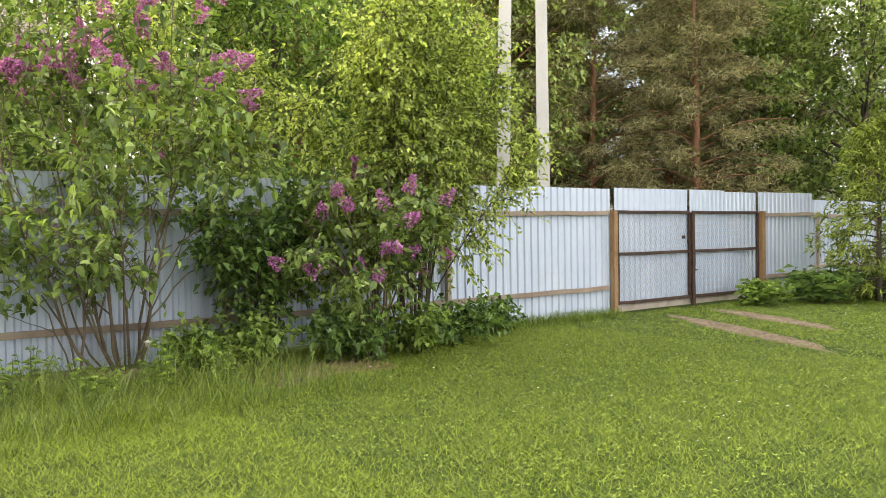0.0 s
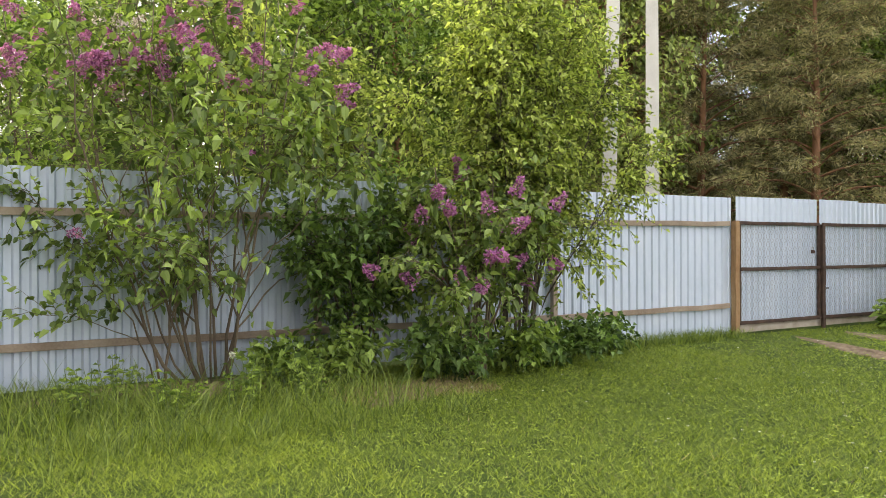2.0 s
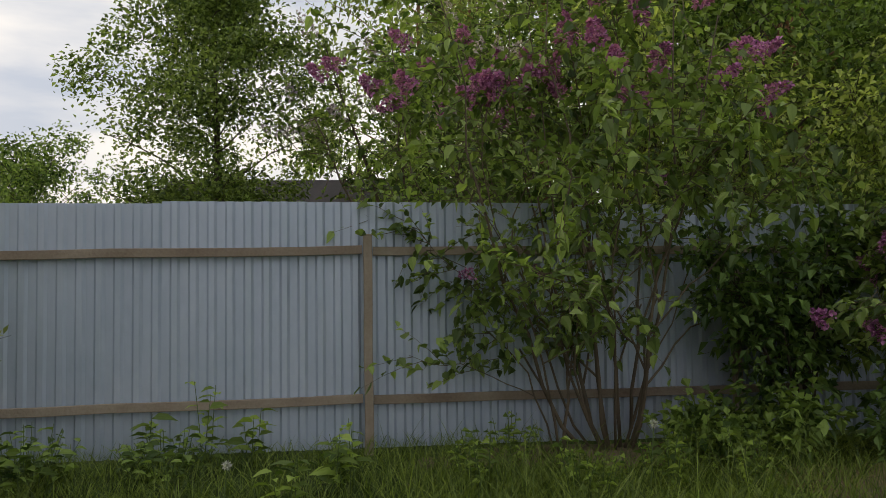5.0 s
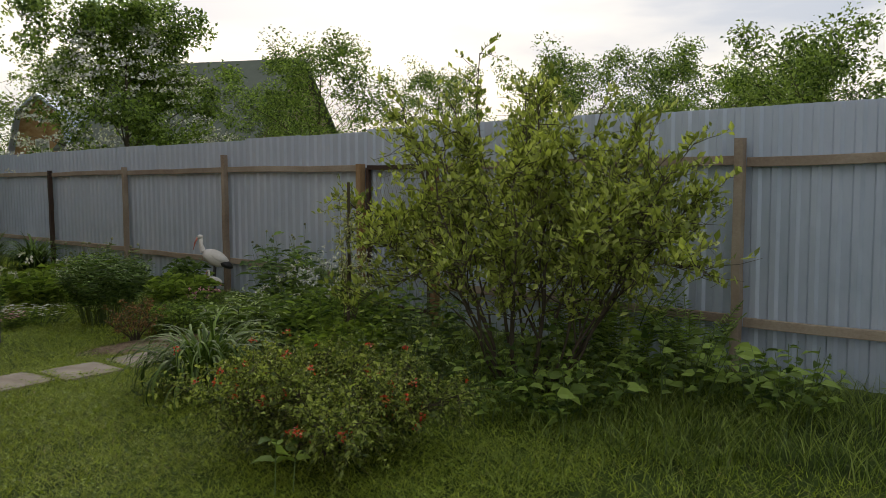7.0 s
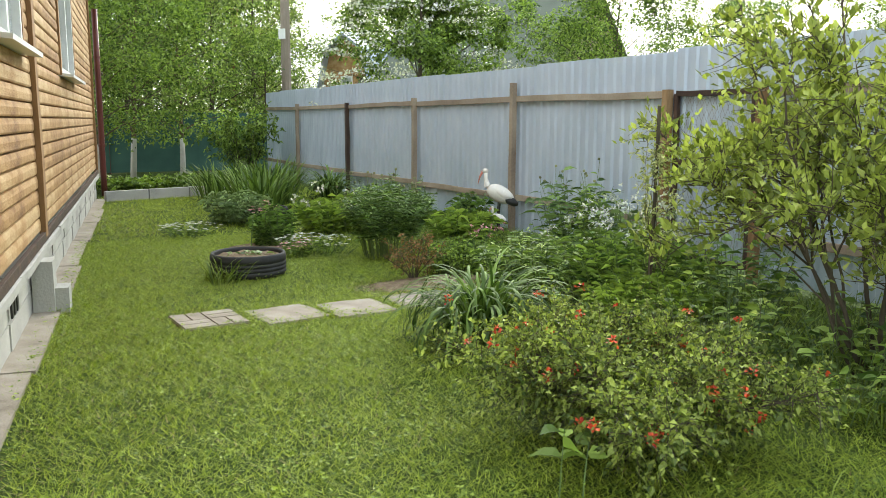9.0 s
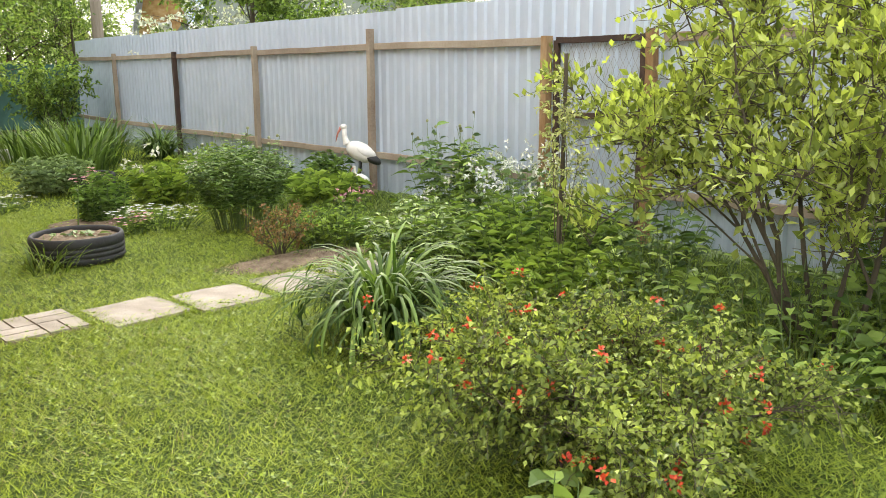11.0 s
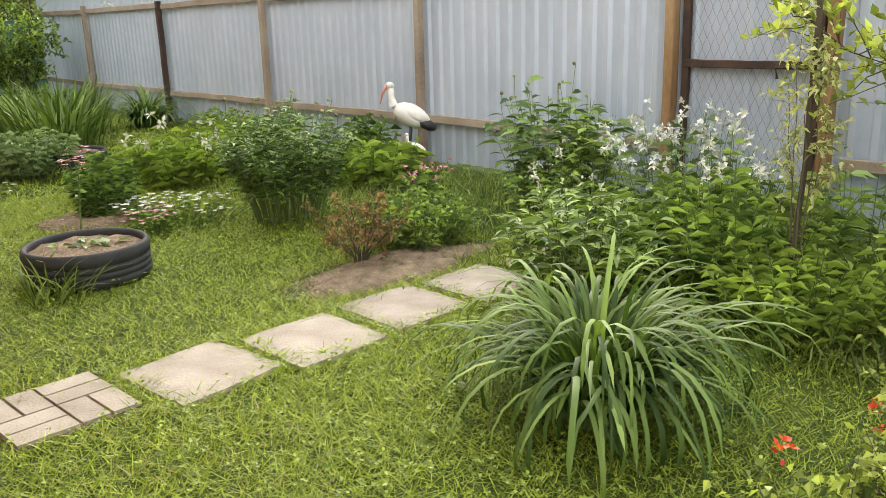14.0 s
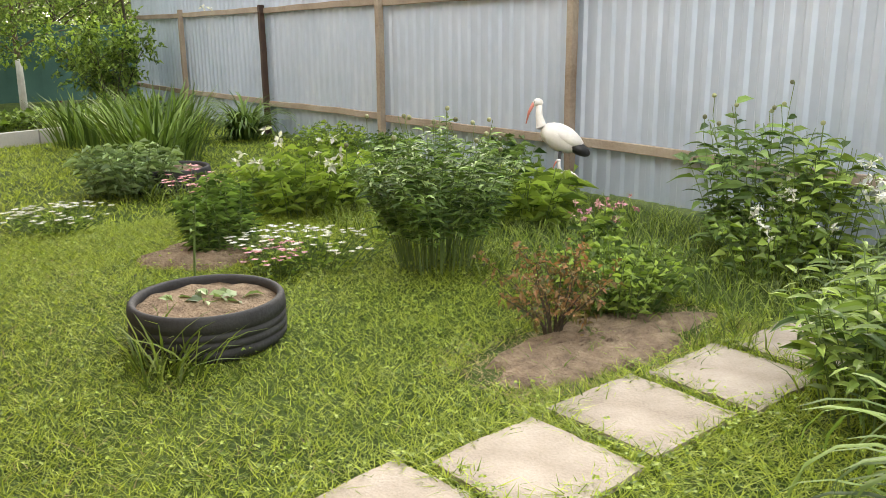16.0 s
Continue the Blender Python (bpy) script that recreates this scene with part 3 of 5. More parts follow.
Geo().box((1.95, -0.07, 0.16), (0.22, 0.14, 0.42)).build("buttress", "concrete", house, "broken concrete block against the base")
Geo().box((2.0, -0.16, 0.05), (0.2, 0.14, 0.24)).build("buttress", "concrete", house, "broken concrete block against the base")


def plank_mesh(w, h, seed):
    """Rounded cladding plank along x with a bevelled lower edge."""
    rng = random.Random(seed)
    g, vs, fs = Geo(), [], []
    prof = [(0.045, 0.0), (-0.004, 0.004), (-0.012, 0.016), (-0.013, h * 0.6), (-0.006, h - 0.004), (0.045, h)]
    n = 3
    for i in range(n):
        for y, z in prof:
            vs.append((w * i / (n - 1), y + rng.uniform(-0.002, 0.002), z))
    k = len(prof)
    for i in range(n - 1):
        for j in range(k):
            q = (j + 1) % k
            fs.append((i * k + j, (i + 1) * k + j, (i + 1) * k + q, i * k + q))
    fs += [tuple(range(k)), tuple((n - 1) * k + j for j in range(k - 1, -1, -1))]
    g.add(vs, fs)
    me = g.mesh("plank")
    me.materials.append(M["plank"])
    return me


PH = 0.108
z, row = 0.5, 0
while z + PH < WT - 0.02:
    spans = [(L0, 2.52), (2.68, L1 - 0.06)]
    for a0, a1, w0, w1 in WIN:
        if z + PH > w0 - 0.02 and z < w1 + 0.02:
            spans = [q for b0, b1 in spans for q in (((b0, min(b1, a0 - 0.09)), (max(b0, a1 + 0.09), b1)) if b0 < a0 < b1 else ((b0, b1),)) if q[1] - q[0] > 0.05]
    for i, (a0, a1) in enumerate(spans):
        ob = new("plank", plank_mesh(a1 - a0, PH - 0.004, row * 5 + i))
        ob.parent, ob.location = house, (a0, 0.0, z)
    z += PH
    row += 1
wood_bar(house, "trim_board", (2.6, -0.025, 0.46), (2.6, -0.025, WT), 0.14, 0.05, "trim", "brown vertical trim board", 2)
wood_bar(house, "trim_board", (L1 - 0.03, 0.0, 0.46), (L1 - 0.03, 0.0, WT), 0.1, 0.09, "trim", "brown corner board", 3)
wood_bar(house, "base_board", (L0, -0.03, 0.46), (L1, -0.03, 0.46), 0.07, 0.03, "rust", "dark rotten base board", 4)
for a0, a1, z0, z1 in WIN:
    win = Geo().box(((a0 + a1) / 2, 0.02, z1 - 0.02), (a1 - a0 - 0.12, 0.08, 0.04)).build("window", "white_paint", house, "white-framed double window")
    for b0, b1, c0, c1, nm in ((a0, a0 + 0.06, z0, z1, "frame"), (a1 - 0.06, a1, z0, z1, "frame"), (a0 + 0.06, a1 - 0.06, z0, z0 + 0.06, "frame"), ((a0 + a1) / 2 - 0.035, (a0 + a1) / 2 + 0.035, z0 + 0.06, z1 - 0.04, "mullion")):
        Geo().box(((b0 + b1) / 2, 0.02, (c0 + c1) / 2), (b1 - b0, 0.09, c1 - c0)).build(nm, "white_paint", win)
    for b in ((a0 * 3 + a1) / 4, (a0 + a1 * 3) / 4):
        pane = Geo().box((b, 0.03, (z0 + z1) / 2), ((a1 - a0) / 2 - 0.1, 0.006, z1 - z0 - 0.1)).build("pane", "glass", win)
    Geo().box(((a0 + a1) / 2, -0.045, z0 - 0.015), (a1 - a0 + 0.16, 0.19, 0.03), 0, 0, 6).build("sill", "white_paint", win, "white metal sill")
    for b0, b1, c0, c1 in ((a0 - 0.085, a0, z0 - 0.02, z1 + 0.09), (a1, a1 + 0.085, z0 - 0.02, z1 + 0.09), (a0, a1, z1, z1 + 0.09)):
        Geo().box(((b0 + b1) / 2, -0.005, (c0 + c1) / 2), (b1 - b0, 0.05, c1 - c0)).build("casing", "trim", win, "brown wooden casing")
dp = Geo().tube([(L1 + 0.12, -0.12, z) for z in (0.02, 0.4, 1.2, 2.2, 3.2)], 0.05, 12).build("downpipe", "pipe", house, "dark red-brown downpipe", True)
for z in (0.9, 2.4):
    Geo().tube([(L1 + 0.12, -0.12, z - 0.02), (L1 + 0.12, -0.12, z + 0.02)], 0.058, 12).build("collar", "pipe", dp)
# concrete strip along the base and kerb at the end of the lawn
for i in range(7):
    a0 = L0 + 0.2 + i * 1.75
    ob = Geo().box((a0 + 0.86, -0.05, -0.025), (1.72, 0.2 + 0.04 * (i % 3), 0.08)).build("apron_slab", "slab", house, "broken pale concrete apron")
kerb = Geo()
for i in range(5):
    kerb.box((-14.65 - 0.22 * i, 5.0 + 0.72 * i, 0.05), (0.1, 0.73, 0.22), 17)
tagged(kerb.build("kerb", "concrete", None, "low grey concrete kerb at the lawn's end"), "", "kerb", "", "structure")

# ---- paving slabs ----
SLABS = [(-5.27, 4.42, 5), (-5.21, 4.95, 9), (-5.18, 5.46, 4), (-5.23, 6.0, 3), (-5.23, 6.53, 4), (-5.21, 7.05, 6)]


def paver_slab(x, y, rz, size, pattern, seed):
    label = "square pale slab cast in a parquet of small pavers" if pattern else "square pale concrete paving slab with worn surface"
    ob = thing("paving_slab", x, y, -0.012, label, "paving slab", "stepping slabs across the lawn", "", rz)
    rng = random.Random(seed)
    if not pattern:
        g = Geo()
        n = 9
        vs, fs = [], []
        for j in range(n):
            for i in range(n):
                e = i in (0, n - 1) or j in (0, n - 1)
                vs.append((size * (i / (n - 1) - 0.5) + rng.uniform(-0.006, 0.006), size * (j / (n - 1) - 0.5) + rng.uniform(-0.006, 0.006), 0.022 + rng.uniform(-0.002, 0.002) - 0.006 * e))
        fs = [(j * n + i, j * n + i + 1, (j + 1) * n + i + 1, (j + 1) * n + i) for j in range(n - 1) for i in range(n - 1)]
        rim = [i for i in range(n)] + [j * n + n - 1 for j in range(1, n)] + [(n - 1) * n + i for i in range(n - 2, -1, -1)] + [j * n for j in range(n - 2, 0, -1)]
        base = len(vs)
        vs += [(vs[i][0], vs[i][1], -0.06) for i in rim]
        fs += [(rim[k], base + k, base + (k + 1) % len(rim), rim[(k + 1) % len(rim)]) for k in range(len(rim))]
        g.add(vs, fs)
        g.build("slab_body", "slab", ob, "", False)
    else:
        Geo().box((0, 0, -0.025), (size, size, 0.07)).build("slab_body", "soil", ob, "dark joints")
        h = size / 2
        for qx, qy, turn in ((-1, -1, 0), (1, -1, 1), (-1, 1, 1), (1, 1, 0)):
            for k in range(2):
                o = (k - 0.5) * h / 2
                c = (qx * h / 2 + (o if turn else 0), qy * h / 2 + (0 if turn else o), 0.012)
                s = (h / 2 - 0.012, h - 0.012, 0.02) if turn else (h - 0.012, h / 2 - 0.012, 0.02)
                Geo().box(c, s).build("paver", "slab", ob)
    return ob


for i, (x, y, rz) in enumerate(SLABS):
    paver_slab(x, y, rz, 0.46 if i else 0.44, i == 0, i)

# ---- tyre planters ----


def tyre_planter(x, y, seed):
    ob = thing("tyre_planter", x, y, 0, "old black car tyre laid flat as a planter filled with soil", "planter", "tyre planters on the lawn", rz=seed * 20)
    R, w = 0.33, 0.2
    prof = [(R - 0.09, 0.0), (R - 0.02, 0.0), (R, 0.03)]
    for z0 in (0.05, 0.085, 0.12):
        prof += [(R, z0), (R - 0.006, z0 + 0.004), (R - 0.006, z0 + 0.01), (R, z0 + 0.014)]
    prof += [(R, w - 0.035), (R - 0.004, w - 0.012), (R - 0.012, w - 0.001), (R - 0.024, w), (R - 0.034, w - 0.008), (R - 0.037, w - 0.025), (R - 0.03, w - 0.05), (R - 0.026, 0.1), (R - 0.04, 0.03)]
    Geo().lathe(prof, 48).build("tyre", "rubber", ob, "", True)
    g, rng = Geo(), np.random.default_rng(seed)
    vs = [(0, 0, 0.18)]
    n, k = 28, 6
    for i in range(1, k + 1):
        for j in range(n):
            r = (R - 0.03) * i / k
            vs.append((r * math.cos(2 * math.pi * j / n), r * math.sin(2 * math.pi * j / n), 0.182 - 0.02 * (i / k) ** 2 + rng.normal(0, 0.006)))
    fs = [(0, 1 + j, 1 + (j + 1) % n) for j in range(n)] + [(1 + i * n + j, 1 + (i + 1) * n + j, 1 + (i + 1) * n + (j + 1) % n, 1 + i * n + (j + 1) % n) for i in range(k - 1) for j in range(n)]
    g.add(vs, fs)
    g.build("soil_fill", "soil", ob, "dry sandy soil", True)
    return ob


tyre_planter(-6.86, 5.1, 1)
tyre_planter(-10.6, 6.25, 2)

# ---- plant builders ----


def panicle(g, rng, c, d, length, radius, n, floret, mi=0):
    """A tapering flower cluster of many small petals."""
    t = rng.uniform(0, 1, n)
    r = radius * (1 - 0.8 * t) * np.sqrt(rng.uniform(0.3, 1, n))
    a = rng.uniform(0, 2 * np.pi, n)
    d = unit(np.asarray(d, dtype=float)[None])[0]
    s = unit(np.cross(d, [0.3, 0.2, 1.0])[None])[0]
    u = np.cross(s, d)
    out = np.cos(a)[:, None] * s + np.sin(a)[:, None] * u
    p = np.asarray(c) + d * (t * length)[:, None] + out * r[:, None]
    leaves(g, rng, p, out + rng.normal(0, 0.7, (n, 3)), floret, floret * 0.8, 0.0, 0.1, False, mi)


def shrub(name, label, category, x, y, height, radius, stems=9, leaf="mid_leaf", bark="bark", size=(0.07, 0.045), twigs=260, per_twig=11, bare=0.3, stem_r=0.02, flowers=(), seed=1, fine=False, squash=1.0, low=0.35, group="", z=0.0, twig_len=0.45, up=0.35, own_stems=True, skew=(0, 0), droop=0.3, rise=0.1, wobble=0.035, forks=0, fan=1.15):
    """Many stems that fan out of one foot, twigs on them and leaves along the twigs."""
    ob = thing(name, x, y, z, label, category, group)
    rng = np.random.default_rng(seed)
    lines, wood = [], Geo()
    for i in range(stems):
        az = 2 * np.pi * (i + rng.uniform(-0.35, 0.35)) / stems
        out = radius * rng.uniform(0.25, 0.95)
        h = height * (1 - 0.35 * (out / radius) ** 2) * rng.uniform(0.75, 1.0)
        end = np.array([out * np.cos(az) + skew[0], out * np.sin(az) * squash + skew[1], h])
        t = np.linspace(0, 1, 9)
        foot = np.array([np.cos(az), np.sin(az) * squash, 0]) * radius * 0.12 * rng.uniform(0.3, 1)
        pts = foot + (end - foot) * np.stack([t ** fan, t ** fan, t ** (2.05 - fan)], 1)
        wob = rng.normal(0, wobble * height / 2, (9, 3)) * np.linspace(0, 1, 9)[:, None]
        pts = pts + np.cumsum(wob, 0) * 0.5
        pts[0, 2] = -0.05
        lines.append(pts)
        rad = stem_r * rng.uniform(0.6, 1.1) * np.linspace(1, 0.25, 9)
        if own_stems:
            Geo().tube(pts, rad, 7).build("stem", bark, ob, "", True)
        else:
            wood.tube(pts, rad, 5)
        for k in range(forks):
            j = int(rng.integers(2, 5))
            e2 = pts[j] + unit((pts[-1] - pts[j] + rng.normal(0, 0.45, 3) * np.linalg.norm(pts[-1] - pts[j]))[None])[0] * np.linalg.norm(pts[-1] - pts[j]) * rng.uniform(0.6, 1.0)
            fk = pts[j] + (e2 - pts[j]) * t[:, None] + np.cumsum(rng.normal(0, wobble * height / 4, (9, 3)), 0) * t[:, None]
            lines.append(fk)
            wood.tube(fk, rad[j] * 0.7 * np.linspace(1, 0.3, 9), 5)
    P, D, tips = [], [], []
    for i in range(twigs):
        ln = lines[rng.integers(len(lines))]
        u = bare + (1 - bare) * rng.uniform(0, 1) ** 0.8
        k = u * 8
        j = min(int(k), 7)
        p0 = ln[j] + (ln[j + 1] - ln[j]) * (k - j)
        d = unit((p0 * np.array([1, 1, 0]) / (radius + 1e-6) * 0.6 + rng.normal(0, 0.6, 3) + np.array([0, 0, up]))[None])[0]
        L = twig_len * rng.uniform(0.4, 1.1)
        t = np.linspace(0, 1, 4)[:, None]
        q = p0 + d * L * t + np.array([0, 0, -0.12 * L]) * t ** 2 + rng.normal(0, 0.02, (4, 3)) * t
        if q[-1, 2] < low * 0.5:
            continue
        wood.tube(q, stem_r * 0.22 * np.array([1, 0.8, 0.55, 0.3]), 3)
        m = max(3, int(per_twig * rng.uniform(0.7, 1.3)))
        tt = np.linspace(0.15, 1, m)[:, None]
        pts = p0 + d * L * tt + np.array([0, 0, -0.12 * L]) * tt ** 2
        dirs = d * 0.5 + rng.normal(0, 0.65, (m, 3)) + np.array([0, 0, rise])
        P.append(pts)
        D.append(dirs)
        tips.append((q[-1], d))
    tagged(wood.build("twig_mass", bark, ob), kind="stuff")
    g = Geo()
    leaves(g, rng, np.concatenate(P), np.concatenate(D), size[0], size[1], droop, 0.18, fine)
    tagged(g.build("foliage", leaf, ob), kind="stuff")
    for nm, mat, count, length, rad, n, fl, zmin in flowers:
        good = [q for q in tips if q[0][2] > zmin and np.hypot(q[0][0], q[0][1] / squash) > 0.3 * radius]
        pick = [good[k] for k in rng.permutation(len(good))[:count]]
        for c, d in pick:
            g = Geo()
            panicle(g, rng, c, d + np.array([0, 0, 0.5]), length * rng.uniform(0.7, 1.2), rad, n, fl)
            tagged(g.build(nm, mat, ob), kind="stuff")
    return ob


def herb(name, label, category, x, y, height, spread, stems, leaf="mid_leaf", size=(0.1, 0.03), per_stem=12, flower=None, seed=1, group="", fine=False, start=0.15, lean=1.0, droop=0.4, whorl=True, rx=1.0, rz=0.0, stem_r=0.004, z=0.0, out=0.9):
    """A clump of leafy upright stems; flower = (part name, material, share, kind, size)."""
    ob = thing(name, x, y, z, label, category, group, "", rz)
    rng = np.random.default_rng(seed)
    sg, P, D = Geo(), [], []
    fl = Geo()
    made = 0
    for i in range(stems):
        az, r0 = rng.uniform(0, 2 * np.pi), np.sqrt(rng.uniform(0, 1))
        base = np.array([rx * spread * 0.6 * r0 * np.cos(az), spread * 0.6 * r0 * np.sin(az), -0.02])
        h = height * rng.uniform(0.75, 1.05) * (1 - 0.25 * r0 ** 2)
        end = base + np.array([rx * np.cos(az), np.sin(az), 0]) * spread * 0.4 * r0 * lean + np.array([rng.normal(0, 0.03), rng.normal(0, 0.03), h])
        t = np.linspace(0, 1, 5)[:, None]
        pts = base + (end - base) * np.concatenate([t ** 1.4, t ** 1.4, t], 1)
        sg.tube(pts, stem_r * np.linspace(1, 0.5, 5), 4)
        m = max(2, int(per_stem * rng.uniform(0.8, 1.2)))
        u = start + (0.98 - start) * (np.arange(m) + rng.uniform(0, 1, m)) / m
        pp = base + (end - base) * np.stack([u ** 1.4, u ** 1.4, u], 1)
        a = np.arange(m) * 2.4 + rng.uniform(0, 6)
        P.append(pp)
        D.append(np.stack([np.cos(a) * out, np.sin(a) * out, rng.uniform(0.15, 0.6, m)], 1))
        if flower and rng.uniform() < flower[2]:
            kind, sz = flower[3], flower[4]
            tip = end + np.array([0, 0, 0.02])
            if kind == "bud":
                sg.tube([end, tip + np.array([rng.normal(0, 0.02), rng.normal(0, 0.02), 0.1])], stem_r * 0.6, 4)
                fl.ball(tip + np.array([0, 0, 0.1]), (sz, sz, sz), 0, 7, 5)
            elif kind == "daisy":
                a = np.arange(9) * 2 * np.pi / 9
                leaves(fl, rng, np.repeat(tip[None], 9, 0), np.stack([np.cos(a), np.sin(a), 0 * a + 0.15], 1), sz, sz * 0.45, 0.0, 0.0, False, 0, 0.1)
            elif kind == "star":
                for q in range(4):
                    c = tip + rng.normal(0, sz * 1.1, 3)
                    dd = rng.normal(0, 1, (7, 3)) + np.array([0, 0, 0.2])
                    leaves(fl, rng, np.repeat(c[None], 7, 0), dd, sz, sz * 0.55, 0.1, 0.1)
            made += 1
    tagged(sg.build("stem_mass", "stem", ob), kind="stuff")
    g = Geo()
    leaves(g, rng, np.concatenate(P), np.concatenate(D), size[0], size[1], droop, 0.15, fine)
    tagged(g.build("foliage", leaf, ob), kind="stuff")
    if flower and made:
        tagged(fl.build(flower[0], flower[1], ob), kind="stuff")
    return ob


def grass_clump(name, label, x, y, height, radius, n, width=0.02, mat="blade", seed=1, bend=1.1, lean=0.35, group="", seg=7):
    ob = thing(name, x, y, 0, label, "plant", group)
    rng = np.random.default_rng(seed)
    az, r = rng.uniform(0, 2 * np.pi, n), radius * np.sqrt(rng.uniform(0, 1, n))
    p = np.stack([r * np.cos(az), r * np.sin(az), 0 * az - 0.02], 1)
    o = np.stack([np.cos(az + rng.normal(0, 0.4, n)), np.sin(az + rng.normal(0, 0.4, n)), 0 * az], 1)
    g = Geo()
    blades(g, rng, p, height, width, lean, bend, seg, 0, o)
    tagged(g.build("blade_mass", mat, ob, "", True), kind="stuff")
    return ob


def arching_clump(name, label, x, y, length, n, width, mat, seed, foot=0.12, fans=1, weight=1.0):
    """Long strap leaves that rise, curl over under their own weight and hang."""
    ob = thing(name, x, y, 0, label, "plant")
    rng = np.random.default_rng(seed)
    az = rng.uniform(0, 2 * np.pi, n)
    o = np.stack([np.cos(az), np.sin(az), 0 * az], 1)
    base = o * foot * np.sqrt(rng.uniform(0, 1, (n, 1))) + np.array([[0, 0, -0.02]])
    az2 = az + rng.normal(0, 0.5, n)
    tilt = radians(87) - rng.uniform(0, 1, n) ** 1.5 * radians(40)
    curl = weight * rng.uniform(0.55, 1.5, n) * radians(150)
    knee = rng.uniform(0.15, 0.6, n)
    L = length * rng.uniform(0.5, 1.12, n) * (1.25 - 0.5 * tilt / radians(86))
    twist = rng.normal(0, 0.5, n)
    w = width * rng.uniform(0.6, 1.25, (n, 1))
    up = np.array([[0, 0, 1.0]])
    seg, c, rows = 10, base.copy(), []
    for i in range(seg + 1):
        t = i / seg
        a = tilt - curl * np.clip(t - knee * 0.55, 0, 1) ** 1.25
        h = az2 + twist * t * t
        d = np.stack([np.cos(h) * np.cos(a), np.sin(h) * np.cos(a), np.sin(a)], 1)
        s = np.stack([-np.sin(h), np.cos(h), 0 * h], 1)
        if i == seg:
            rows.append(c)
            break
        wt = w / 2 * min(1.0, 0.6 + 1.6 * t) * (1 - 0.72 * max(0.0, t - 0.4))
        nrm = np.cross(d, s)
        rows += [c - s * wt, c + nrm * wt * 0.35, c + s * wt]
        c = c + d * (L / seg)[:, None]
        c[:, 2] = np.maximum(c[:, 2], 0.012)
    v = np.stack(rows, 1)
    f = []
    for i in range(seg - 1):
        a = 3 * i
        f += [[a, a + 1, a + 4], [a, a + 4, a + 3], [a + 1, a + 2, a + 5], [a + 1, a + 5, a + 4]]
    a = 3 * seg - 3
    f += [[a, a + 1, a + 3], [a + 1, a + 2, a + 3]]
    f = np.array(f)
    for part_v in np.array_split(v, fans):
        g = Geo().add(part_v.reshape(-1, 3), (f[None] + v.shape[1] * np.arange(len(part_v))[:, None, None]).reshape(-1, 3))
        tagged(g.build("leaf_fan", mat, ob, "", True), kind="stuff")
    return ob


